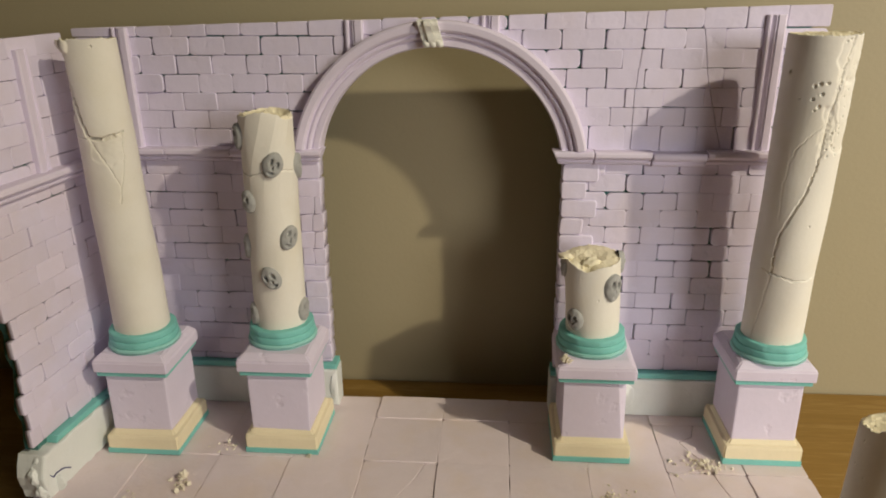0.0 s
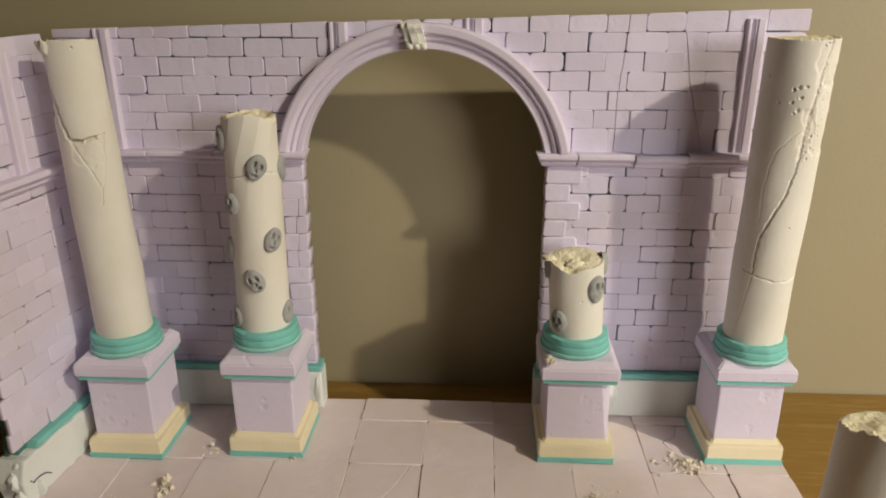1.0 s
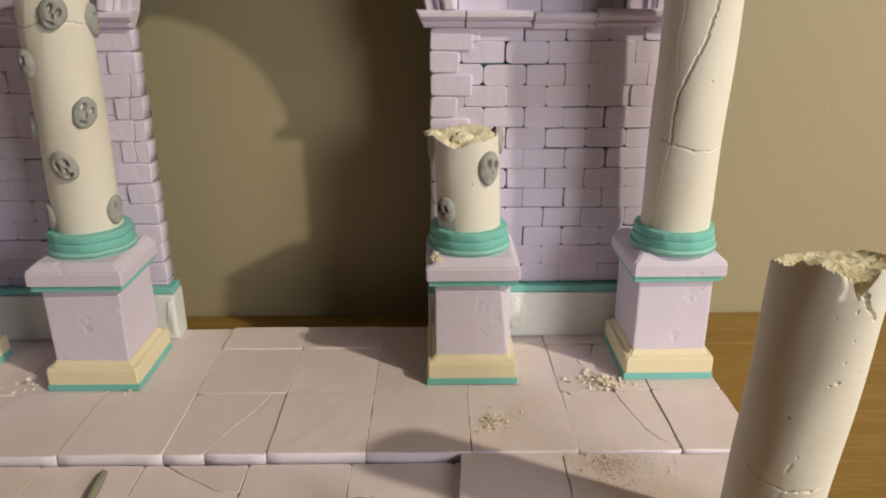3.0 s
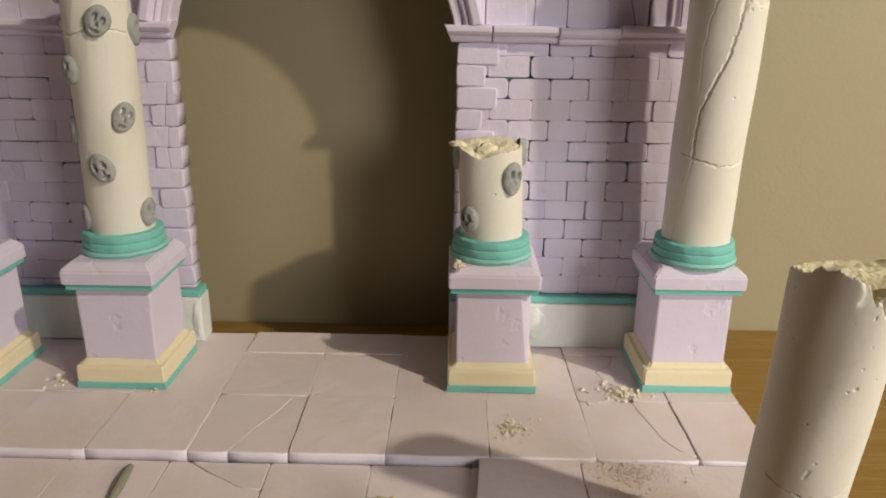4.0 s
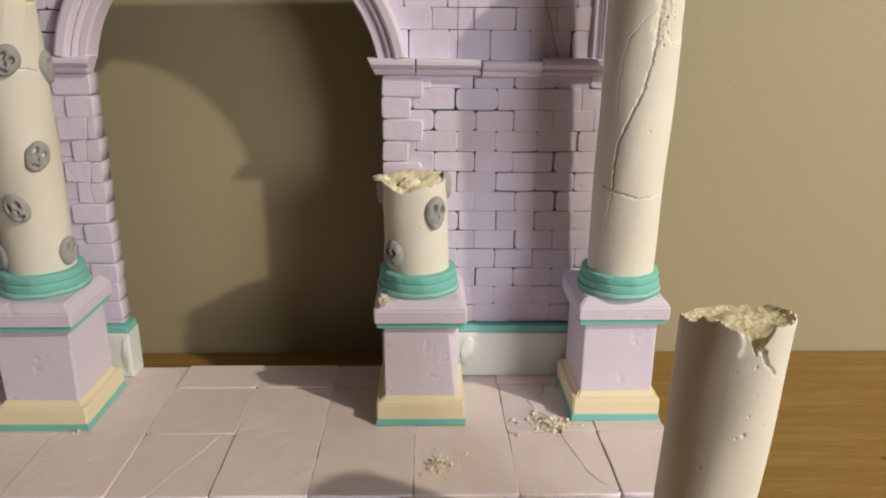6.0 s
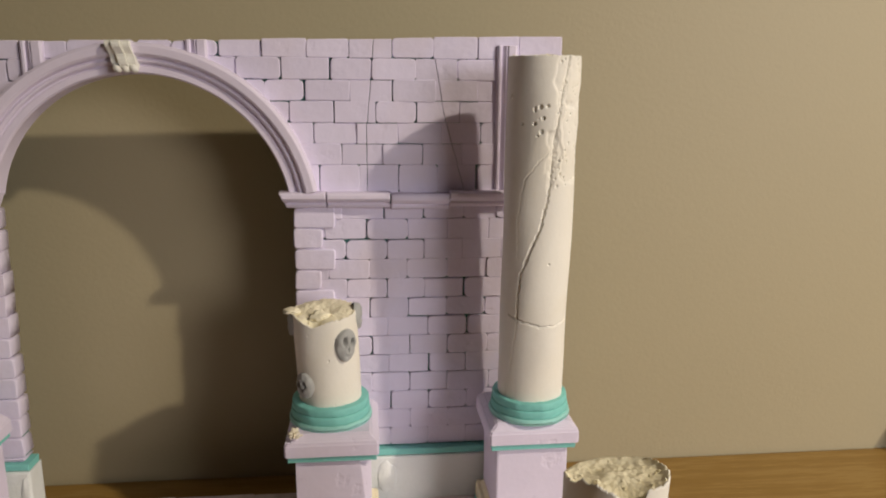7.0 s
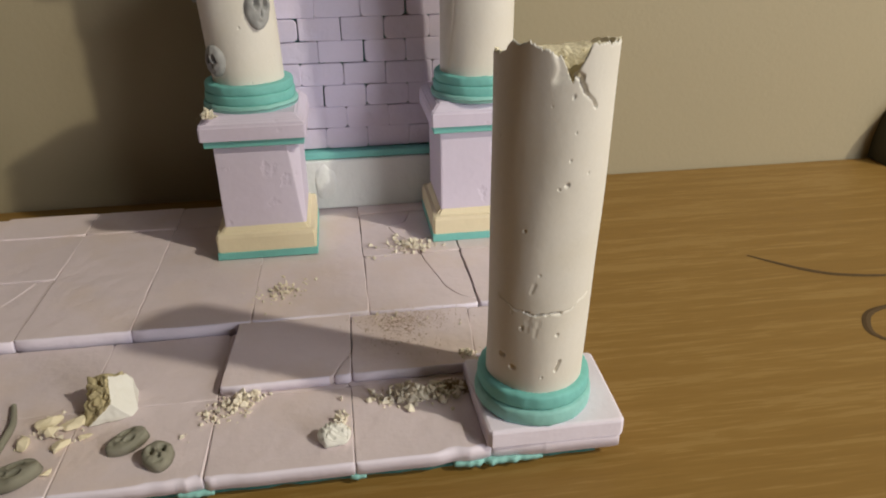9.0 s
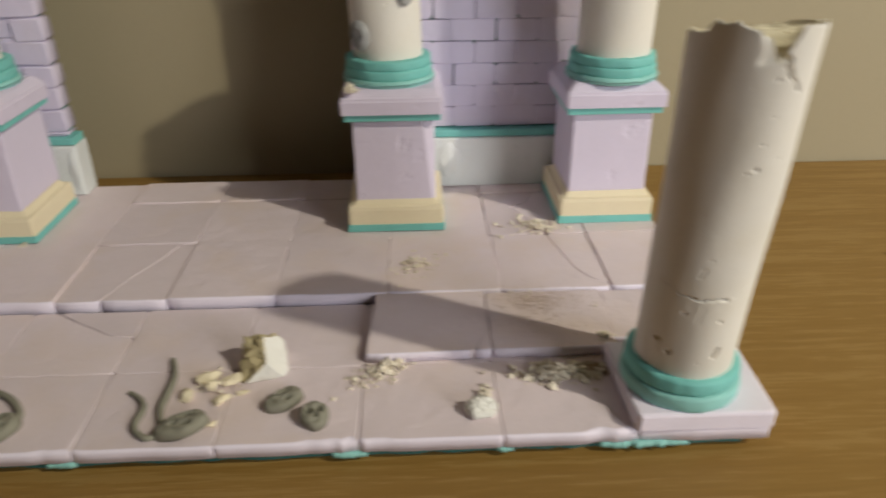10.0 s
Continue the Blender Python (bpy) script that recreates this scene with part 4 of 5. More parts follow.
def ornament_mesh(w, h, seed, mouth=0.0):
    """An oval clay mask: a domed disc with two eye hollows, a nose notch and a mouth hollow. x across, y up, z out."""
    n, m = 40, 20
    verts, faces = [], []
    rng = np.random.default_rng(seed)
    ex, ey = 0.36 + rng.uniform(-0.05, 0.05), 0.22 + rng.uniform(-0.06, 0.1)
    for q in range(m + 1):
        f = q / m
        for i in range(n):
            a = 2 * math.pi * i / n
            u, v = f * math.cos(a), f * math.sin(a)
            u *= 1 - 0.16 * max(0, -v)
            z = 0.40 * math.sqrt(max(0, 1 - f ** 3.2))
            for px, py, sx, sy, d in ((-ex, ey, 0.15, 0.20, 0.62), (ex, ey - 0.06, 0.16, 0.19, 0.62), (0.03, -0.26, 0.10, 0.13, 0.34), (0.0, -0.60, 0.26, 0.10, 0.08 + mouth)):
                z -= d * math.exp(-((((u - px) / sx) ** 2 + ((v - py) / sy) ** 2) / 1.3) ** 2)
            z -= 0.05 * math.exp(-((v - ey + 0.34) / 0.10) ** 2)
            z += 0.10 * noise.noise((u * 2.2 + seed, v * 2.2, 1.0)) + 0.04 * noise.noise((u * 6 + seed, v * 6, 2.0))
            w_ = 1 + 0.07 * noise.noise((math.cos(a) * 1.3 + seed, math.sin(a) * 1.3, 4.0)) * f
            u, v = u * w_, v * w_
            verts.append((u * w / 2, v * h / 2, z * w / 2 if q < m else -0.002))
    for q in range(m):
        for i in range(n):
            j = (i + 1) % n
            faces.append((q * n + i, q * n + j, (q + 1) * n + j, (q + 1) * n + i) if q else (i, (q + 1) * n + j, (q + 1) * n + i))
    return verts, [f[::-1] if len(f) == 3 else f for f in [tuple(reversed(f)) for f in faces]]


def ornament(parent, cx, cy, r, ang, z, w=0.0125, h=0.0165, roll=0.0, seed=1, mat=None, mouth=0.0):
    a = math.radians(ang)
    out = Vector((math.sin(a), -math.cos(a), 0))
    side = Vector((math.cos(a), math.sin(a), 0))
    up = Vector((0, 0, 1))
    c, s = math.cos(math.radians(roll)), math.sin(math.radians(roll))
    vs, fs = ornament_mesh(w, h, seed, mouth)
    o = Vector((cx, cy, z)) + out * (r - 0.0002)
    pts = []
    for x, y, d in vs:
        u, v = x * c - y * s, x * s + y * c
        wrap = u * u / (2 * r)
        pts.append(o + side * u + up * v + out * (d + 0.0006 - wrap))
    mesh_part("skull_ornament", pts, fs, mat or CLAY, parent, "oval grey clay ornament with hollow eyes", smooth=True)


def pedestal(name, x0, yf, label, cx, cy, worn=None):
    """Stepped foam pedestal; x0, yf: its left and front sides."""
    x1, yb = x0 + 0.0500, min(yf + 0.0510, -0.0070)
    ob = thing(name, ((x0 + x1) / 2, (yf + yb) / 2, 0.0), label, "column", "columns along the model wall")
    if worn:
        # one front arris is cut away, more towards the cap
        bm = bmesh.new()
        ends = []
        for z, cut in ((0.0160, worn[0]), (0.0590, worn[1])):
            d = RNG.uniform(-0.0005, 0.0005, 12)
            ends.append([bm.verts.new((x, y, z)) for x, y in ((x0 + 0.0048 + d[0], yf + 0.0048 + d[1]), (x1 - 0.0048 - cut, yf + 0.0048 + d[1]), (x1 - 0.0044, yf + 0.0048 + cut * 0.8), (x1 - 0.0044, yb - 0.003), (x0 + 0.0048 + d[2], yb - 0.003))])
        for i in range(5):
            j = (i + 1) % 5
            bm.faces.new((ends[0][i], ends[0][j], ends[1][j], ends[1][i]))
        bm.faces.new(ends[0][::-1])
        bm.faces.new(ends[1])
        bmesh.ops.bevel(bm, geom=bm.edges[:], offset=0.0005, segments=2, affect="EDGES", profile=0.6)
        die = part("pedestal", bm, FOAM_BLOCK, ob, "dented lilac foam block with a worn corner")
    else:
        die = block("pedestal", x0 + 0.0048, x1 - 0.0048, yf + 0.0048, yb - 0.003, 0.0160, 0.0590, FOAM_BLOCK, ob, 0.0011, "dented lilac foam block", 0.0006, RNG)
    block("foot_plate", x0, x1, yf, yb, 0.0002, 0.0042, TEAL, die, 0.0004, "teal foam foot plate", 0.0002, RNG)
    bm = bmesh.new()
    rows = []
    for d, z in ((0.0003, 0.0042), (0.0003, 0.0120), (0.0008, 0.0136), (0.0028, 0.0140), (0.0046, 0.0166)):
        rows.append([bm.verts.new((x, y, z)) for x, y in ((x0 + d, yf + d), (x1 - d, yf + d), (x1 - d, yb - d), (x0 + d, yb - d))])
    for a, b in zip(rows, rows[1:]):
        for i in range(4):
            bm.faces.new((a[i], a[(i + 1) % 4], b[(i + 1) % 4], b[i]))
    bm.faces.new(rows[0][::-1])
    bm.faces.new(rows[-1])
    bmesh.ops.bevel(bm, geom=[e for e in bm.edges if abs(e.verts[0].co.z - e.verts[1].co.z) > 0.0005], offset=0.0009, segments=3, affect="EDGES")
    part("foot_moulding", bm, CREAM, die, "cream foam moulding")
    block("cap_strip", x0 + 0.0015, x1 - 0.0015, yf + 0.0015, yb - 0.001, 0.0590, 0.0625, TEAL, die, 0.0003, "thin teal foam strip", 0.0002, RNG)
    bm = bmesh.new()
    rows = []
    for d, z in ((0.0, 0.0625), (0.0, 0.0695), (0.0012, 0.0712), (0.0030, 0.0722), (0.0042, 0.0738)):
        rows.append([bm.verts.new((x, y, z)) for x, y in ((x0 + d, yf + d), (x1 - d, yf + d), (x1 - d, yb - d * 0.5), (x0 + d, yb - d * 0.5))])
    for a, b in zip(rows, rows[1:]):
        for i in range(4):
            bm.faces.new((a[i], a[(i + 1) % 4], b[(i + 1) % 4], b[i]))
    bm.faces.new(rows[0][::-1])
    bm.faces.new(rows[-1])
    bmesh.ops.bevel(bm, geom=[e for e in bm.edges if abs(e.verts[0].co.z - e.verts[1].co.z) > 0.0005 or e.verts[0].co.z > 0.069], offset=0.0008, segments=3, affect="EDGES")
    part("cap", bm, FOAM_BLOCK, die, "lilac foam cap slab")
    ring(ob, cx, cy, 0.0736, 0.0770, 0.0230, 0.0007, TEAL_PALE)
    ring(ob, cx, cy, 0.0769, 0.0816, 0.0218, 0.0005)
    ring(ob, cx, cy, 0.0815, 0.0860, 0.0213, 0.0006)
    return ob


C1 = (-0.2053, -0.0479)
C2 = (-0.1136, -0.0360)
C3 = (0.0935, -0.0362)
C4 = (0.2064, -0.0380)
c1 = pedestal("tall_column", -0.2306, -0.0734, "tall cracked cream plaster column on a pedestal beside the side wall", *C1)
s1 = shaft(c1, *C1, 0.0176, 0.0860, [(-180, 0.268), (-75, 0.267), (-60, 0.269), (-30, 0.2705), (40, 0.2705), (90, 0.270), (140, 0.270)],
      [(0.0006, 0.0008, [(-62, 0.2161), (-40, 0.2140), (-6, 0.2142)]), (0.0016, 0.0040, [(-6, 0.2142), (12, 0.2136), (30, 0.2143), (46, 0.2150)]), (0.0009, 0.0020, [(46, 0.2150), (66, 0.2168)]),
       (0.0007, 0.0006, [(-6, 0.2130), (10, 0.2040), (28, 0.1930), (39, 0.1839), (33, 0.1738)]), (0.0006, 0.0005, [(62, 0.2155), (58, 0.2033), (48, 0.1910), (39, 0.1839)]),
       (0.0016, 0.0022, [(-36, 0.2720), (-40, 0.2590), (-36, 0.2500), (-28, 0.2350), (-18, 0.2230), (-6, 0.2150)]),
       (0.0009, 0.0016, [(32, 0.2662)])], 11, areas=((-80, -38, 0.2250, 0.2625, 0.0015), (-95, -22, 0.2640, 0.28, -0.0016), (-4, 60, 0.1990, 0.2140, 0.0005)), head=0.0154, lean=(-0.0034, -0.0012), jag=1.6)
c2 = pedestal("studded_column", -0.1370, -0.0670, "broken cream plaster column studded with grey clay ornaments beside the gateway", *C2)
s2 = shaft(c2, *C2, 0.0169, 0.0860, [(-180, 0.2265), (-90, 0.2245), (-34, 0.2255), (-10, 0.2278), (13, 0.2283), (43, 0.2262), (60, 0.2228), (86, 0.2222), (130, 0.2255)],
      [(0.0007, 0.0011, [(-70, 0.1925), (-57, 0.1915), (-35, 0.1898), (-15, 0.1904), (3, 0.193), (34, 0.193), (74, 0.1909)])], 23, head=0.0165, lean=(0.0030, -0.0035), facet=0.0004)
for k, (a, z, roll) in enumerate(((25, 0.1965, -24), (-39, 0.1730, 14), (48, 0.1490, -28), (3, 0.1230, 30), (-60, 0.0940, 5), (-66, 0.2125, 10), (78, 0.0960, -10), (-72, 0.1410, 0), (101, 0.1925, 10))):
    up = (z - 0.086) / 0.139
    ornament(s2, C2[0] + 0.0030 * up, C2[1] - 0.0035 * up, 0.0170, a, z, roll=roll, seed=3 + k, h=0.0165 - 0.002 * (k == 1), mouth=0.35 * (k in (0, 2, 3)))
c3 = pedestal("broken_column", 0.0700, -0.0635, "short broken plaster column stump with grey clay ornaments", *C3, worn=(0.0012, 0.0056))
s3 = shaft(c3, *C3, 0.0171, 0.0860, [(-180, 0.1358), (-95, 0.1357), (-72, 0.1350), (-45, 0.1330), (-18, 0.1303), (10, 0.1333), (40, 0.1345), (66, 0.1350), (120, 0.1358)],
      [(0.0007, 0.0008, [(5, 0.112)])], 37, 0.0006, -0.0012, head=0.0176, lean=(-0.0022, 0.0011), notch=(-20, 0.0048, 0.0062), jag=1.2, loose=45)
for k, (a, z, roll, w, h) in enumerate(((39.5, 0.1197, -8, 0.0132, 0.0185), (-45, 0.0970, 12, 0.0125, 0.0150), (-92, 0.1290, 5, 0.0120, 0.0150), (100, 0.131, 0, 0.012, 0.015))):
    ornament(s3, C3[0] - 0.0022 * (z - 0.086) / 0.05, C3[1], 0.0174, a, z, w, h, roll, 21 + k)


def rim_piece(name, place, size, seed, mat, label):
    """A torn scrap of plaster left on the rim of the stump."""
    bm = bmesh.new()
    bmesh.ops.create_icosphere(bm, subdivisions=4, radius=1.0)
    for v in bm.verts:
        d = Vector(v.co)
        k = 1 + 0.35 * noise.noise(d * 1.6 + Vector((seed, 0, 0))) + 0.18 * noise.noise(d * 4.0 + Vector((0, seed, 0))) + 0.06 * noise.noise(d * 9)
        v.co = Vector((d.x * size[0], d.y * size[1], d.z * size[2])) * k + Vector(place)
    part(name, bm, mat, s3, label, smooth=True)


rim_piece("rim_ridge", (C3[0] - 0.0040, C3[1] - 0.0085, 0.1342), (0.0052, 0.0026, 0.0032), 4.0, RAW_PLASTER, "cream plaster ridge behind a hollow in the rim")
rim_piece("rim_flake", (C3[0] - 0.0196, C3[1] - 0.0010, 0.1358), (0.0042, 0.0050, 0.0014), 7.0, RAW_PLASTER, "thin cream flake sticking out over the rim")
WORN = np.random.default_rng(91)
c4 = pedestal("tall_column", 0.1805, -0.0594, "tall cream plaster column with a jagged crack and chipped head", *C4)
s4 = shaft(c4, *C4, 0.0181, 0.0850, [(-180, 0.2700), (-60, 0.2702), (-10, 0.2700), (30, 0.2702), (75, 0.2705), (130, 0.2705)],
      [(0.0024, 0.0004, [(26, 0.262), (17, 0.2500), (12, 0.238), (7, 0.2268), (6, 0.2142), (3, 0.205)]), (0.0009, 0.0012, [(30, 0.272), (24, 0.2600), (17, 0.2500), (12, 0.238), (7, 0.2268), (6, 0.2142), (1, 0.1971), (-11, 0.181), (-24, 0.1704), (-38, 0.1577), (-42, 0.145), (-41, 0.1324)]),
       (0.0018, 0.0009, [(9, 0.2300), (6, 0.2142), (3, 0.204)]),
       (0.0005, 0.0003, [(-41, 0.1324), (-51, 0.1056), (-62, 0.0841)]), (0.0008, 0.0012, [(-60, 0.1345), (-41, 0.1324), (-21, 0.1317), (-2, 0.1294), (10, 0.1298)]), (0.0006, 0.0008, [(10, 0.1298), (28, 0.1297), (50, 0.1312), (75, 0.1318)]),
       (0.0005, 0.00024, [(2, 0.224), (-10, 0.2199), (-34, 0.2098), (-43, 0.1994), (-47, 0.1846), (-44, 0.1666)]),
       *[(w, d, [p]) for w, d, p in ((0.0013, 0.0020, (-17, 0.2452)), (0.0012, 0.0018, (-6, 0.2457)), (0.0011, 0.0016, (-25, 0.2441)), (0.0012, 0.0016, (-12, 0.2398)), (0.0012, 0.0014, (-25, 0.237)),
                                     (0.0010, 0.0012, (-71, 0.2504)), (0.0010, 0.0012, (-46, 0.2368)), (0.0008, 0.0010, (9, 0.1643)), (0.0012, 0.0012, (-14, 0.233)), (0.0008, 0.001, (-20, 0.231)))],
       *[(w, 1.2 * w, [(a, z)]) for w, a, z in zip(WORN.uniform(0.0004, 0.0010, 70), WORN.uniform(8, 82, 70), WORN.uniform(0.205, 0.270, 70))]], 41, 0.0012, 0.0008,
      areas=((6, 84, 0.2460, 0.28, 0.0006), (22, 80, 0.2080, 0.2485, 0.0005), (-4, 18, 0.2120, 0.2330, 0.0005)), head=0.0188, lean=(0.0006, -0.0069))

FC = (0.1990, -0.1930)
front = thing("standing_column", (0.202, -0.190, -0.0041), "free-standing broken plaster column on a square lilac foam slab", "column", "columns along the model wall")
slab("foot_slab", FLOOR, rough_edge(soften([(0.1786, -0.2138), (0.2269, -0.2142), (0.2284, -0.1731), (0.1772, -0.1697)], 0.0014), 0.01, 0.0002, RNG), -0.0041, 0.0027, 0.0012, FOAM_EDGE, front, label="square lilac foam slab")
ring(front, *FC, 0.0025, 0.0088, 0.0209, 0.0012, TEAL_PALE)
ring(front, *FC, 0.0088, 0.0148, 0.0200, 0.0012)
shaft(front, *FC, 0.0169, 0.0110, [(-180, 0.1247), (-130, 0.1258), (-102, 0.1284), (-75, 0.1296), (-60, 0.1334), (-42, 0.1334), (-26, 0.1326), (-18, 0.1306), (-12, 0.1300), (-6, 0.1263), (-2, 0.1238), (3, 0.1260), (13, 0.1329), (40, 0.1325), (70, 0.1320), (120, 0.1299), (150, 0.1273)],
      [(0.0004, 0.0005, [(-66, 0.0526), (-45, 0.0497), (-29, 0.0489)]), (0.0006, 0.0011, [(-31, 0.0489), (-18, 0.0481), (-3, 0.0489), (8, 0.0487)]), (0.0004, 0.0005, [(8, 0.0487), (19, 0.0494), (34, 0.0521), (50, 0.0531)]), (0.0013, 0.0018, [(-4, 0.1275), (2, 0.1254)]), (0.0010, 0.0016, [(0, 0.1259), (7, 0.1231)]),
       (0.0009, 0.0014, [(7, 0.1231), (15, 0.1197)]), (0.0006, 0.0010, [(15, 0.1197), (23, 0.1166)]),
       *[(w, d, [p]) for w, d, p in ((0.0015, 0.0017, (-57, 0.0281)), (0.0015, 0.0016, (-42, 0.0243)), (0.0009, 0.0008, (2, 0.0942)), (0.0009, 0.0008, (-33, 0.0422)), (0.0008, 0.0007, (6, 0.0401)), (0.0007, 0.0006, (-36, 0.0786)))],
       (0.0010, 0.0010, [(8, 0.0245), (12, 0.0282)]), (0.0012, 0.00014, [(-25, 0.0469), (-27, 0.0412)]), (0.0010, 0.00012, [(-15, 0.0453), (-18, 0.0396)]), (0.0008, 0.00018, [(-22, 0.0600), (-25, 0.0568)])], 53, 0.0008, 0.0012,
      areas=((-20, -2, 0.1255, 0.145, 0.0006),), head=0.0169, lean=(-0.0031, -0.0158), notch=(0, 0.0085, 0.0075), jag=1.4, loose=80)


# ---- crumbs, lumps and fallen ornaments on the floor ----
def crumbs(label, place, spread, count, size, seed, lean=0.0, mat=None):
    """A spill of plaster crumbs lying on the slabs."""
    rng = np.random.default_rng(seed)
    base = np.array([(1, 0, 0), (-1, 0, 0), (0, 1, 0), (0, -1, 0), (0, 0, 1), (0, 0, -1)], float)
    tri = [(0, 2, 4), (2, 1, 4), (1, 3, 4), (3, 0, 4), (2, 0, 5), (1, 2, 5), (3, 1, 5), (0, 3, 5)]
    verts, faces = [], []
    for _ in range(int(count * 2.5)):
        g = rng.normal(0, 1, 2)
        r = size * (0.10 + 0.95 * rng.random() ** 4.6)
        c, s = math.cos(lean), math.sin(lean)
        g = g * rng.uniform(0.55, 1.1)
        dx, dy = g[0] * spread[0], g[1] * spread[1]
        pile = max(0.0, 1 - np.hypot(*g) / 1.2) * size * 1.9
        o = np.array((place[0] + dx * c - dy * s, place[1] + dx * s + dy * c, place[2] + r * 0.45 + pile * rng.random()))
        q = Euler(rng.uniform(0, 6, 3)).to_matrix()
        m = len(verts)
        ax = rng.uniform(0.55, 1.15, 3)
        for b in base:
            verts.append(o + np.array(q @ Vector((b + rng.uniform(-0.35, 0.35, 3)) * ax)) * r)
        faces += [tuple(m + i for i in t) for t in tri]
    ob = mesh_part("plaster_crumbs", verts, faces, mat or CRUMB)
    return tagged(ob, label, "rubble", kind="stuff")


crumbs("cream plaster crumbs scattered on the lilac slabs", (0.168, -0.062, 0.0), (0.0085, 0.0055), 150, 0.0016, 1)
crumbs("cream plaster crumbs scattered on the lilac slabs", (0.104, -0.101, 0.0), (0.0080, 0.0060), 150, 0.0013, 2, lean=0.6)
crumbs("few cream plaster crumbs on a lilac slab", (0.1462, -0.0735, 0.0), (0.0022, 0.0014), 12, 0.0014, 3)
crumbs("few cream plaster crumbs on a lilac slab", (0.157, -0.132, 0.0), (0.012, 0.005), 40, 0.0008, 4)
crumbs("heap of cream plaster crumbs against a raised slab", (0.1573, -0.1806, LOW), (0.0090, 0.0032), 260, 0.0021, 5)
crumbs("cream plaster crumbs beside a raised slab", (0.0906, -0.1752, LOW), (0.0085, 0.0034), 150, 0.0019, 6, lean=0.75)
crumbs("cream plaster crumbs behind a plaster lump", (0.1289, -0.1928, LOW), (0.0022, 0.0044), 70, 0.0018, 7)
crumbs("cream plaster crumbs on the floor between two columns", (-0.168, -0.0985, 0.0), (0.0026, 0.0060), 60, 0.0026, 8)
crumbs("cream plaster crumbs at the foot of a pedestal", (-0.151, -0.0600, 0.0), (0.0050, 0.0035), 30, 0.0018, 9)
crumbs("few plaster crumbs at a pedestal corner", (-0.0920, -0.0700, 0.0), (0.0015, 0.001), 5, 0.0016, 10)
crumbs("plaster crumbs lying on a pedestal cap", (0.0748, -0.0590, 0.0738), (0.0018, 0.0024), 45, 0.0021, 12)
crumbs("brown plaster crumbs beside the foot slab", (0.1800, -0.1615, -0.0012), (0.0028, 0.0022), 40, 0.0018, 13)
crumbs("fine cream crumbs among broken flakes", (0.0289, -0.1811, LOW), (0.0060, 0.0050), 40, 0.0014, 14)
DUST = material("brown_dust", (0.42, 0.31, 0.20), 0.95, 0.2, 200, 900, 0.3, 700)
crumbs("fine brown dust and grit strewn over the slabs", (0.158, -0.1330, 0.0), (0.013, 0.0055), 900, 0.00028, 21, mat=DUST)
crumbs("fine brown dust and grit in the corner of a slab", (0.1730, -0.1786, LOW), (0.0060, 0.0024), 420, 0.0008, 22, mat=DUST)
crumbs("fine brown dust along the foot of a raised slab", (0.1700, -0.1764, LOW + 0.0001), (0.0095, 0.0016), 700, 0.0005, 31, mat=DUST)
crumbs("fine brown dust on a raised slab", (0.1560, -0.1420, -0.0004), (0.0090, 0.0090), 420, 0.00035, 32, mat=DUST)
crumbs("fine pale grit around a spill of crumbs", (0.104, -0.101, 0.0), (0.013, 0.009), 160, 0.0004, 23)
crumbs("fine pale grit around a spill of crumbs", (0.168, -0.062, 0.0), (0.012, 0.008), 140, 0.0004, 24)
crumbs("cream plaster crumbs near the broken side wall", (-0.196, -0.116, 0.0), (0.003, 0.003), 10, 0.0018, 15)


def big_chunk():
    """A broken piece of column: smooth white sides and one rough raw face, cut from a ball by flat planes."""
    ob = thing("plaster_chunk", (0.0451, -0.1698, LOW), "large broken white plaster chunk with a rough yellow face", "rubble")
    planes = [((-0.42, -0.62, 0.66), 0.0066), ((0.80, -0.25, 0.55), 0.0060), ((0, 1, 0.2), 0.0080), ((1, 0.2, 0.1), 0.0092), ((-1, 0.15, 0.05), 0.0088),
              ((0, 0, -1), 0.0062), ((0.25, -1, 0.0), 0.0100), ((0.15, 0.5, 1), 0.0090), ((-0.2, 0.6, 0.8), 0.0095)]
    planes = [(Vector(n).normalized(), d) for n, d in planes]
    bm = bmesh.new()
    bmesh.ops.create_icosphere(bm, subdivisions=6, radius=1.0)
    rough = {}
    for v in bm.verts:
        d = Vector(v.co).normalized()
        dist = sorted((r / max(n.dot(d), 1e-4), k) for k, (n, r) in enumerate(planes))
        p = d * dist[0][0] * 0.9
        v.co = p
        rough[v.index] = dist[0][1] in (0, 4, 7, 8)
    verts = []
    for v in bm.verts:
        p = Vector(v.co)
        n = p.normalized()
        if rough[v.index]:
            h = 0.0013 * noise.noise(p * 240) + 0.0011 * noise.noise(p * 520) + 0.0007 * noise.noise(p * 1100)
        else:
            h = 0.0005 * noise.noise(p * 160) + 0.0003 * noise.noise(p * 420)
        p = p + n * (h - 0.0004)
        verts.append((0.0451 + p.x, -0.1698 + p.y, LOW + 0.0056 + max(p.z, -0.0056)))
    one, two = [], []
    for f in bm.faces:
        ids = [v.index for v in f.verts]
        (two if sum(rough[i] for i in ids) >= 2 else one).append(ids)
    bm.free()
    for name, fs, mat, label in (("body", one, KEY, ""), ("broken_face", two, CHUNK_RAW, "rough yellowish broken face")):
        used = sorted({i for f in fs for i in f})
        back = {i: k for k, i in enumerate(used)}
        mesh_part(name, [verts[i] for i in used], [[back[i] for i in f] for f in fs], mat, ob, label, smooth=True)


big_chunk()


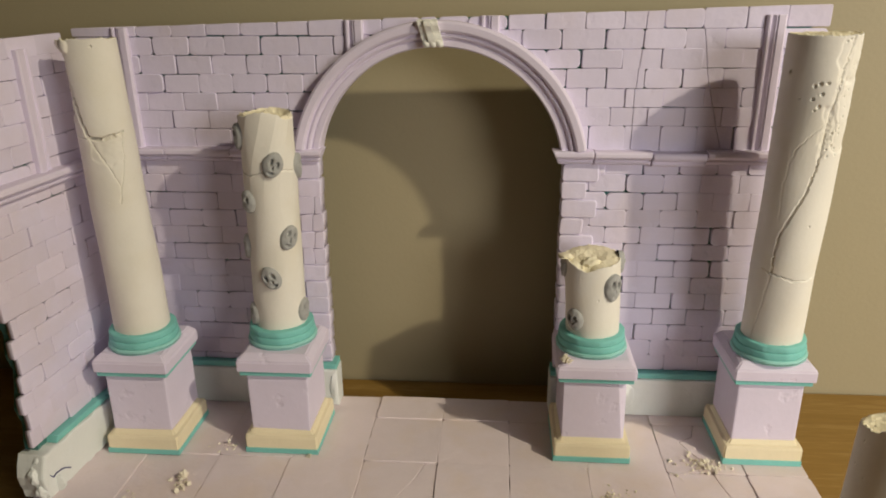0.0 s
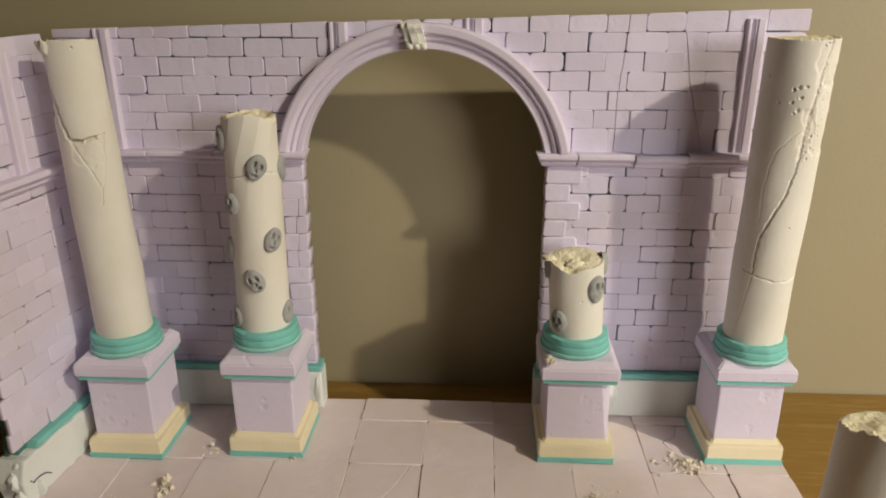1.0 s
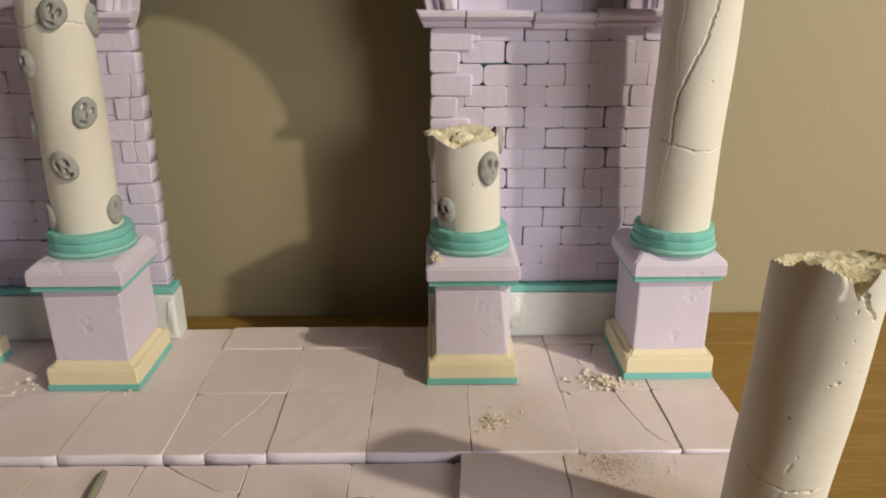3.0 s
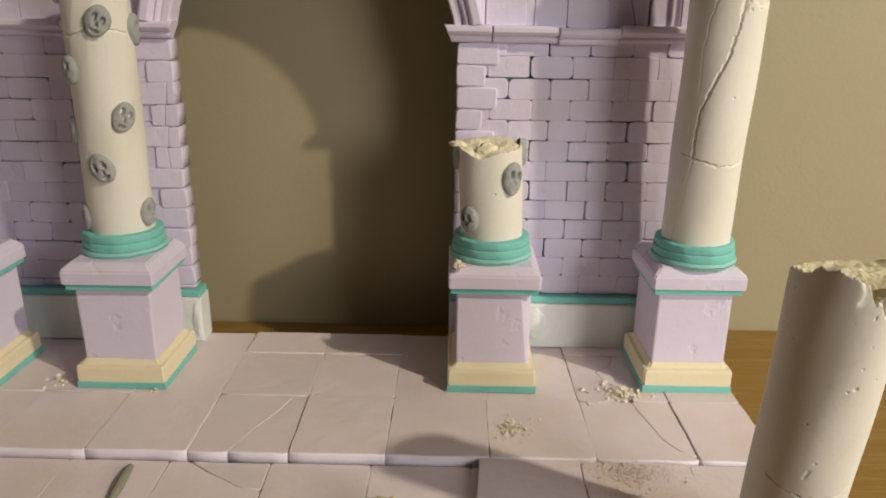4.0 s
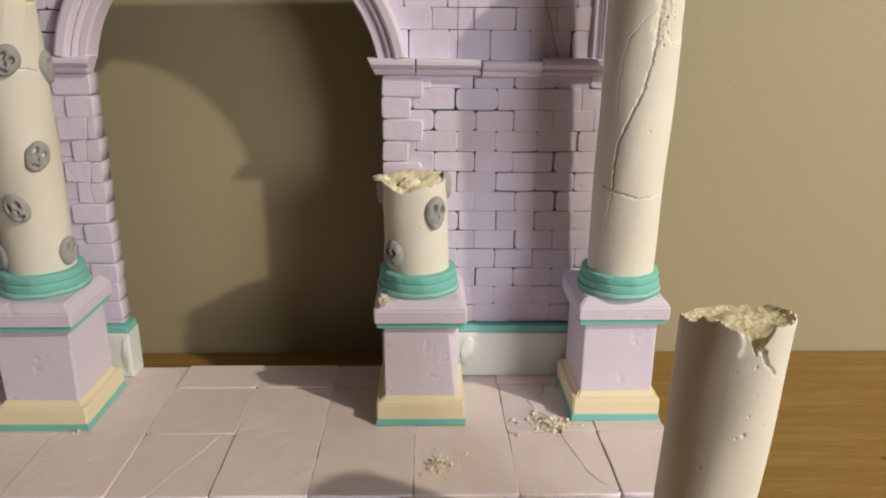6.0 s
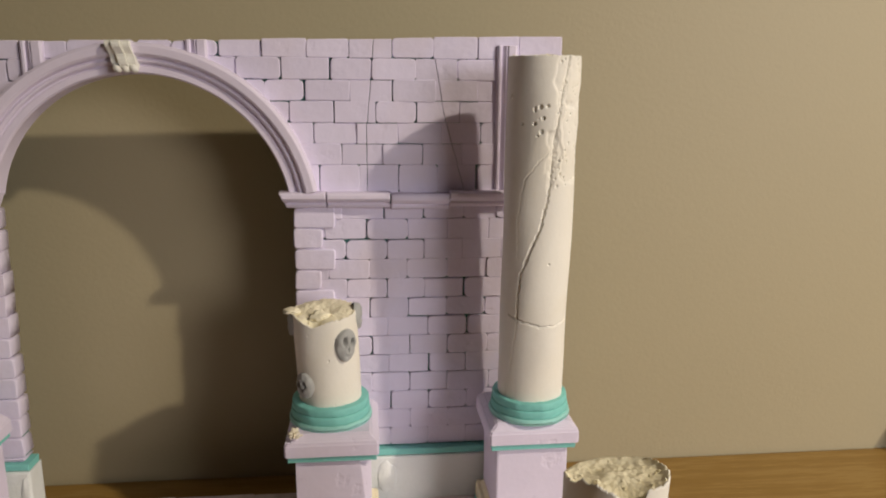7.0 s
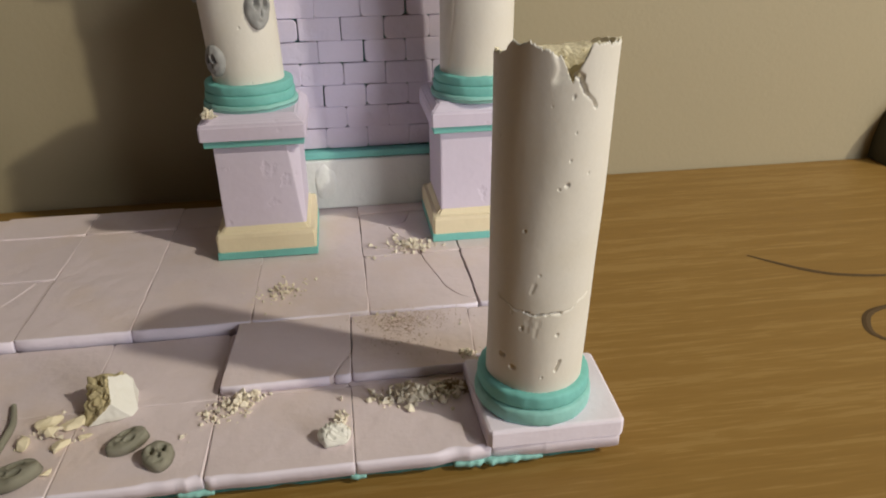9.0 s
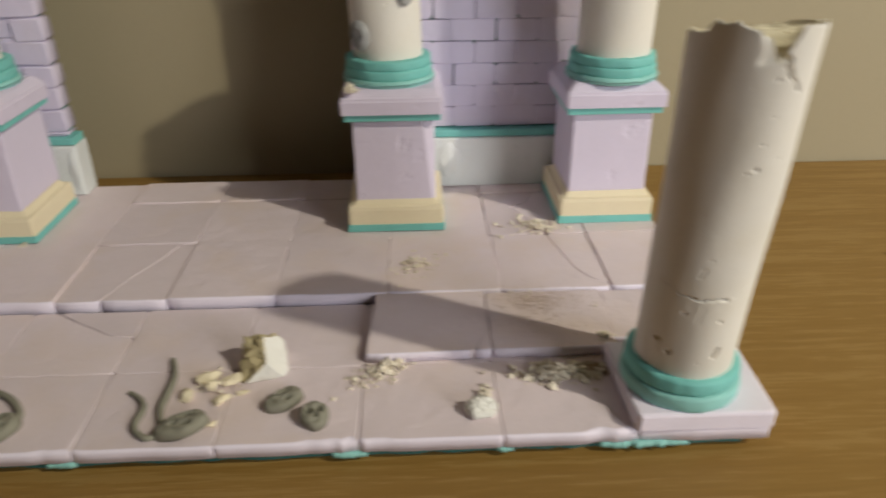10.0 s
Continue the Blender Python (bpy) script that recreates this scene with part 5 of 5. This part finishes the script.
def shard(name, place, size, seed, label, turn=0.0, points=16, crest=0.0, mat=None, torn=0.0):
    """An angular splinter of plaster: the hull of a few random points, flat underneath, with small chipped facets."""
    rng = np.random.default_rng(seed)
    bm = bmesh.new()
    for k in range(points):
        d = rng.normal(0, 1, 3)
        d /= np.linalg.norm(d)
        d *= rng.uniform(0.82, 1.0)
        d[2] = max(d[2], -0.45) + crest * max(0.0, d[1])
        bm.verts.new(d * np.array(size))
    bmesh.ops.convex_hull(bm, input=bm.verts[:])
    bmesh.ops.delete(bm, geom=[v for v in bm.verts if not v.link_faces], context="VERTS")
    bmesh.ops.bevel(bm, geom=bm.edges[:], offset=0.06 * min(size[:2]), segments=1, affect="EDGES")
    bmesh.ops.subdivide_edges(bm, edges=[e for e in bm.edges if e.calc_length() > 0.0012], cuts=3, use_grid_fill=True)
    for v in bm.verts:
        if torn and v.co.z > 0.2 * size[2]:
            v.co.z += torn * (noise.noise(v.co * 700 + Vector((0, seed, 0))) + 0.6 * noise.noise(v.co * 1600))
        v.co += Vector((1, 1, 1)) * 0.00016 * noise.noise(v.co * 900 + Vector((seed, 0, 0))) + Vector((0, 0, 0.00022 * noise.noise(v.co * 420)))
    bmesh.ops.rotate(bm, verts=bm.verts, matrix=Matrix.Rotation(turn, 3, "Z"))
    low = min(v.co.z for v in bm.verts)
    for v in bm.verts:
        v.co += Vector((place[0], place[1], place[2] - low))
    return tagged(part(name, bm, mat or FLAKE, None), label, "rubble")


shard("plaster_chunk", (0.1264, -0.2014, LOW), (0.0066, 0.0048, 0.0046), 4, "small white plaster lump lying on the front slabs", 0.15, 30, 0.5, KEY, 0.0011)
FLAKES = ((0.0244, -0.1770, (0.0062, 0.0038, 0.0024), 0.55), (0.0334, -0.1785, (0.0060, 0.0034, 0.0024), 0.55), (0.0198, -0.1868, (0.0036, 0.0044, 0.0028), 0.2), (0.0278, -0.1838, (0.0034, 0.0026, 0.0020), 0.9),
          (0.0324, -0.1898, (0.0046, 0.0028, 0.0020), 0.75), (0.0393, -0.1858, (0.0030, 0.0018, 0.0013), 0.2), (0.0312, -0.2022, (0.0023, 0.0023, 0.0022), 0.0))
for k, (x, y, size, tn) in enumerate(FLAKES):
    tagged(shard("plaster_flake", (x, y, LOW), size, 60 + k, "thin cream plaster flake lying on the slabs", tn, 15), group="broken plaster flakes")


def fallen(place, w, h, turn, seed, tilt, label):
    """A clay ornament lying on the floor."""
    vs, fs = ornament_mesh(w, h, seed)
    m = Matrix.Rotation(math.radians(turn), 3, "Z") @ Matrix.Rotation(math.radians(tilt), 3, "X")
    pts = [np.array(m @ Vector(v)) for v in vs]
    low = min(p[2] for p in pts)
    pts = [p + np.array((place[0], place[1], place[2] - low)) for p in pts]
    # close it underneath
    n = 40
    k = len(pts)
    rim = list(range(k - n, k))
    c = np.mean([pts[i] for i in rim], 0)
    c[2] = place[2] + 0.0002
    pts.append(c)
    fs = fs + [(rim[(i + 1) % n], rim[i], k) for i in range(n)]
    tagged(mesh_part("skull_ornament", pts, fs, CLAY_DARK, smooth=True), label, "ornament", "fallen clay ornaments")


fallen((0.0554, -0.1928, LOW), 0.0095, 0.0148, -60, 31, 8, "olive grey clay ornament fallen on the floor")
fallen((0.0676, -0.2022, LOW), 0.0105, 0.0115, 20, 33, 12, "small round olive grey clay ornament fallen on the floor")
fallen((0.0222, -0.2054, LOW), 0.0110, 0.0190, -75, 35, 10, "long olive grey clay ornament fallen on the floor")
fallen((-0.0407, -0.2036, LOW), 0.0120, 0.0150, -60, 37, 10, "olive grey clay ornament fallen on the floor")


def coil(pts, r, label, floor=LOW):
    """A rolled clay string lying on the floor."""
    p = [np.array(q, float) for q in pts]
    fine = []
    for i in range(len(p) - 1):
        p0, p1, p2, p3 = p[max(i - 1, 0)], p[i], p[i + 1], p[min(i + 2, len(p) - 1)]
        for s in np.linspace(0, 1, 8, endpoint=False):
            fine.append(0.5 * ((2 * p1) + (p2 - p0) * s + (2 * p0 - 5 * p1 + 4 * p2 - p3) * s * s + (3 * p1 - p0 - 3 * p2 + p3) * s ** 3))
    fine.append(p[-1])
    verts, faces, n = [], [], 10
    for i, q in enumerate(fine):
        d = fine[min(i + 1, len(fine) - 1)] - fine[max(i - 1, 0)]
        nrm = np.array((-d[1], d[0])) / np.linalg.norm(d)
        rr = r * (0.5 + 0.5 * math.sin(math.pi * (0.12 + 0.76 * i / len(fine))))
        for k in range(n):
            a = 2 * math.pi * k / n
            verts.append((q[0] + nrm[0] * rr * math.cos(a), q[1] + nrm[1] * rr * math.cos(a), floor + rr + rr * math.sin(a)))
    for i in range(len(fine) - 1):
        for k in range(n):
            j = (k + 1) % n
            faces.append((i * n + k, i * n + j, (i + 1) * n + j, (i + 1) * n + k))
    faces += [tuple(range(n)), tuple(range((len(fine) - 1) * n, len(fine) * n))]
    tagged(mesh_part("clay_coil", verts, faces, CLAY_DARK, smooth=True), label, "clay coil")


coil([(0.0078, -0.1640), (0.0116, -0.1756), (0.0118, -0.1868), (0.0118, -0.1942), (0.0142, -0.2025)], 0.0014, "thin curved olive clay roll on the floor")
coil([(-0.0025, -0.1839), (0.0029, -0.1883), (0.0055, -0.1937), (0.0051, -0.2001), (0.0063, -0.2050), (0.0110, -0.2089), (0.0142, -0.2074)], 0.0013, "thin curled olive clay roll on the floor")
coil([(-0.0578, -0.1785), (-0.0500, -0.1824), (-0.0431, -0.1873), (-0.0377, -0.1942), (-0.0372, -0.1991)], 0.0014, "thin curved olive clay roll beside a fallen ornament")
coil([(-0.0791, -0.1328), (-0.0782, -0.1412), (-0.0774, -0.1492), (-0.0769, -0.1575)], 0.0022, "short thick olive clay roll on the floor", STEP)
